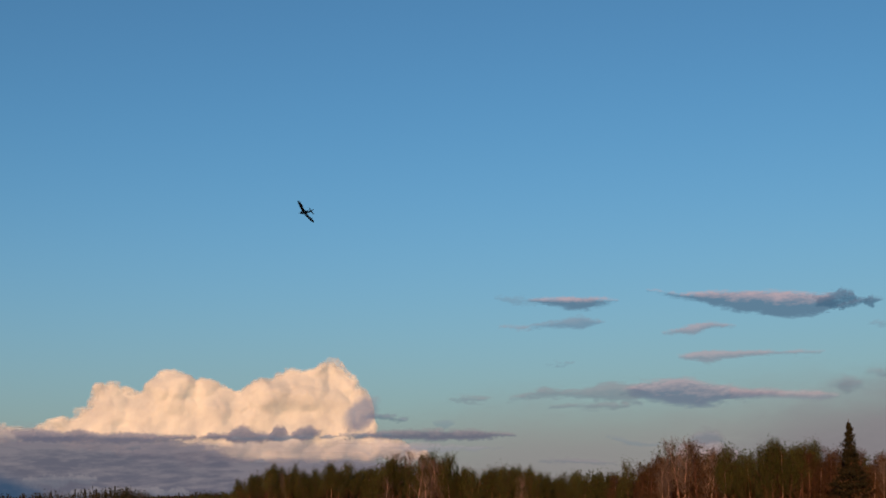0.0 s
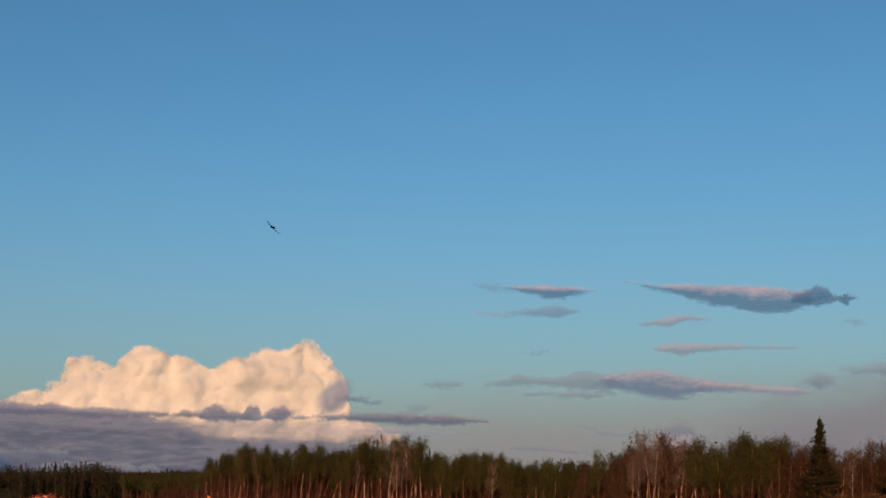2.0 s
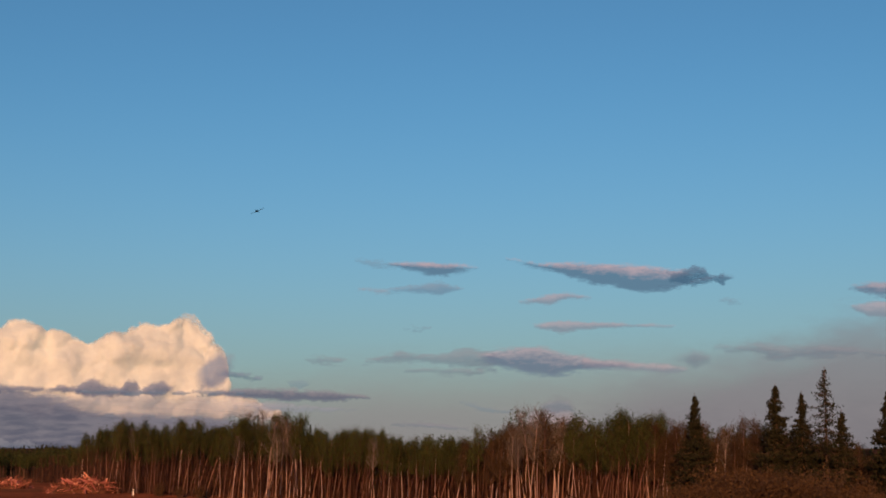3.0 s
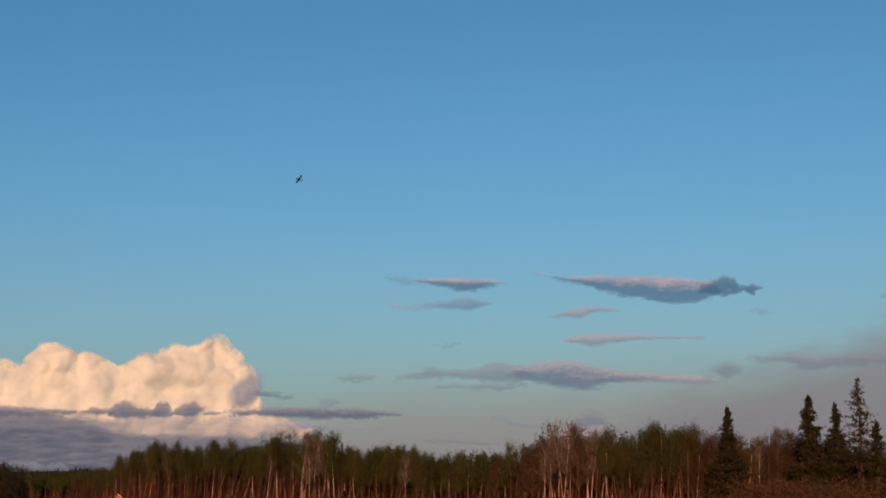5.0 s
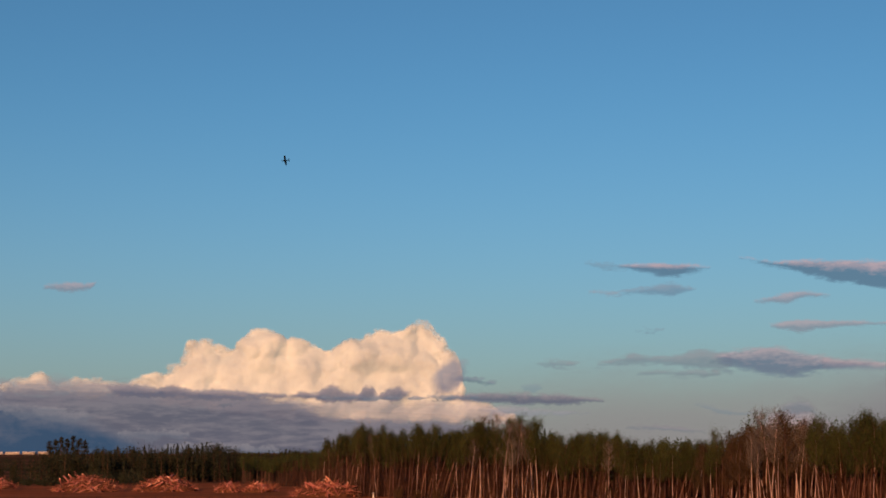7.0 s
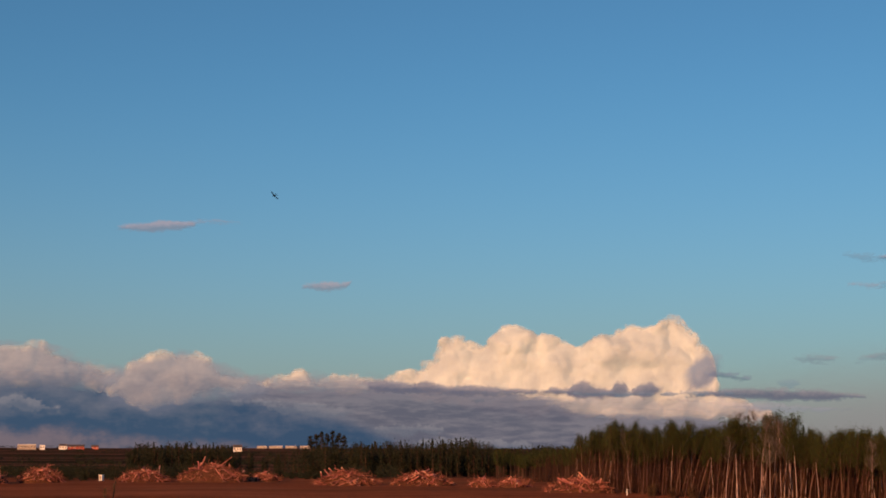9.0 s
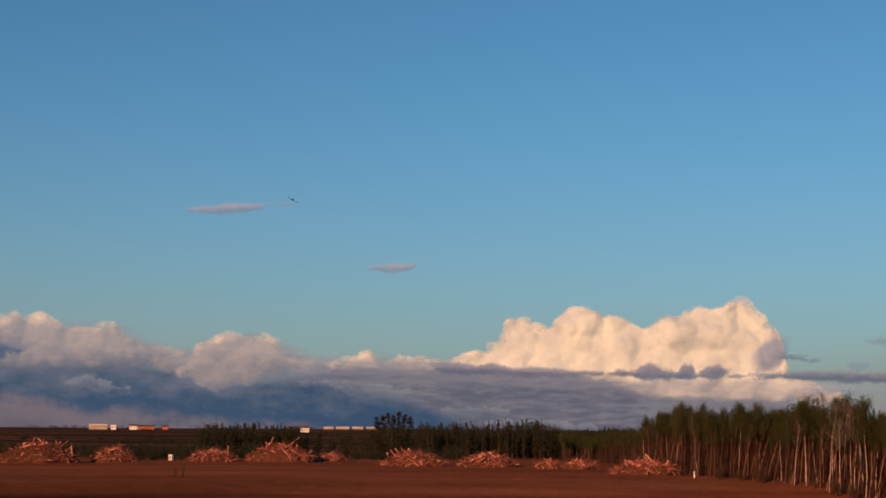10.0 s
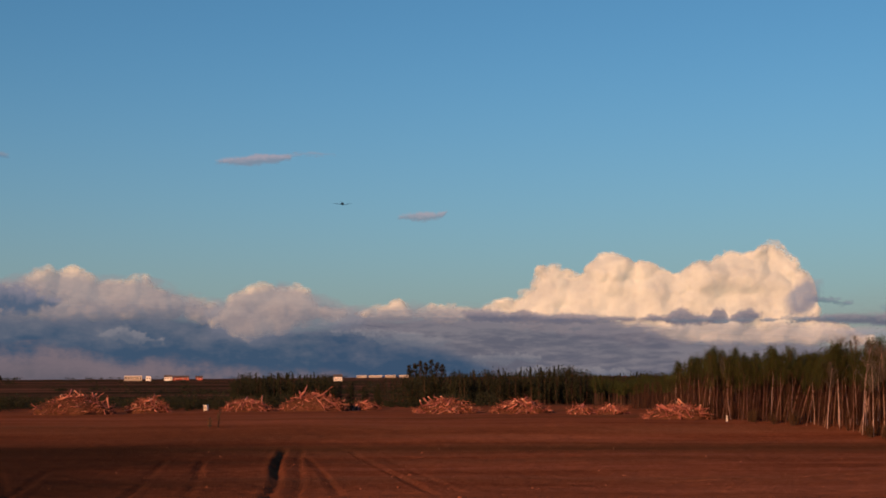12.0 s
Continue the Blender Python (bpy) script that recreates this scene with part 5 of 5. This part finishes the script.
def model_aeroplane():
    root = thing("model_aeroplane", "dark low-wing propeller model aeroplane in flight", "aeroplane")

    def add(name, build, mat, label="", parent=None, smooth=True):
        s = Shape()
        build(s)
        return part(name, s.mesh(name, mat, smooth), parent or root, label)
    body_ = add("fuselage", lambda s: loft(s, [(0.42, 0.066, 0.074, 0.074), (0.3, 0.088, 0.09, 0.09), (0.1, 0.092, 0.1, 0.09), (-0.15, 0.078, 0.09, 0.076),
                                               (-0.4, 0.04, 0.055, 0.045), (-0.62, 0.012, 0.03, 0.02)]), MODEL_DARK, "dark tapered fuselage")
    add("cowl", lambda s: loft(s, [(0.5, 0.045, 0.05, 0.05), (0.48, 0.066, 0.07, 0.07), (0.42, 0.070, 0.076, 0.076)]), MODEL_TRIM, "grey engine cowl", body_)
    add("canopy", lambda s: loft(s, [(0.17, 0.01, 0.10, 0.01), (0.1, 0.045, 0.135, 0.02), (0.0, 0.05, 0.15, 0.02), (-0.12, 0.035, 0.125, 0.02), (-0.2, 0.008, 0.09, 0.01)]),
        MODEL_GLASS, "smoked bubble canopy", body_)
    for side in (-1, 1):
        wing = add("wing", lambda s: aerofoil(s, [(side * 0.05, 0.22, 0.35, -0.05, 0.048), (side * 0.32, 0.19, 0.31, -0.02, 0.04), (side * 0.6, 0.15, 0.25, 0.02, 0.03),
                                                  (side * 0.74, 0.12, 0.19, 0.042, 0.022), (side * 0.77, 0.06, 0.09, 0.047, 0.008)]), MODEL_DARK, "dark tapered wing")
        add("aileron", lambda s: aerofoil(s, [(side * 0.36, -0.115, 0.055, -0.015, 0.012), (side * 0.68, -0.085, 0.05, 0.03, 0.009)]), MODEL_TRIM, "grey aileron", wing)
        add("tailplane", lambda s: aerofoil(s, [(side * 0.01, -0.47, 0.15, 0.02, 0.018), (side * 0.2, -0.5, 0.11, 0.022, 0.012), (side * 0.24, -0.53, 0.06, 0.023, 0.006)]), MODEL_DARK)
    add("fin", lambda s: aerofoil(s, [(0.02, -0.43, 0.2, 0, 0.016), (0.13, -0.5, 0.14, 0, 0.012), (0.19, -0.55, 0.07, 0, 0.006)], True), MODEL_DARK)
    prop = add("propeller", lambda s: loft(s, [(0.575, 0.004, 0.004, 0.004), (0.55, 0.02, 0.02, 0.02), (0.505, 0.03, 0.03, 0.03)]), MODEL_PROP, "black spinner and propeller")
    for a in (20, 200):
        blade = add("blade", lambda s: aerofoil(s, [(0.02, 0.012, 0.02, 0, 0.01), (0.08, 0.016, 0.03, 0, 0.006), (0.145, 0.006, 0.012, 0, 0.003)], True), MODEL_PROP, "", prop)
        blade.matrix_basis = pose(0, 0.535, 0, 0, a, 0) @ pose(0, 0, 0, 0, 0, 55)
    return root


PLANE = model_aeroplane()
# seconds, direction, height angle, distance, bank to the right
FLIGHT = [
    (0, 12.14, 11.21, 79, 47), (0.5, 10.43, 11.30, 87, 48), (1, 9.72, 10.99, 96, 50), (1.5, 10.07, 10.45, 106, 52), (2, 11.65, 9.79, 117, 46),
    (2.5, 13.72, 9.36, 130, 14), (3, 15.78, 9.49, 145, -22), (3.2, 16.47, 9.66, 152, -30), (4, 17.75, 10.50, 190, -50), (4.8, 16.85, 11.30, 210, -60),
    (5, 16.35, 11.53, 212.5, -62), (5.5, 14.60, 12.08, 216, -66), (6, 12.58, 12.18, 218, -72), (6.5, 10.25, 11.98, 218.5, -82), (6.7, 9.22, 11.87, 218, -84),
    (7.5, 4.70, 11.45, 216, -76), (8.3, 0.24, 10.92, 207, -62), (8.5, -0.88, 10.71, 204, -58), (9, -2.99, 10.13, 193, -50), (9.5, -4.13, 9.67, 182, -42),
    (10, -4.91, 9.20, 169, -32), (10.5, -5.18, 8.63, 156, -25), (11, -5.24, 7.80, 143, -16), (11.5, -4.80, 7.18, 130, -8), (12, -4.08, 7.03, 118, 0),
]


def flight_rows():
    at = [toward(az, el, d) for _, az, el, d, _ in FLIGHT]
    rows = []
    for i, (t, _, _, _, bank) in enumerate(FLIGHT):
        a, b = max(0, i - 1), min(len(FLIGHT) - 1, i + 1)
        before = toward(14.7, 11.0, 75) if i == 0 else at[a]
        fwd = (at[b] - before).normalized()
        right = fwd.cross(Vector((0, 0, 1))).normalized()
        up = right.cross(fwd)
        w, dip = radians(bank), radians(9.0 * max(0.0, 1 - t / 2))      # the nose hangs a little as it flies past
        r2, u2 = right * math.cos(w) - up * math.sin(w), up * math.cos(w) + right * math.sin(w)
        fwd, u2 = fwd * math.cos(dip) - u2 * math.sin(dip), u2 * math.cos(dip) + fwd * math.sin(dip)
        rows.append((t, Matrix.Translation(at[i]) @ Matrix((r2, fwd, u2)).transposed().to_4x4()))
    return rows


def motions():
    walk(cam, [(t, look(EYE, toward(a, e, 100), r)) for t, a, e, r in PAN])
    walk(PLANE, flight_rows())


motions()
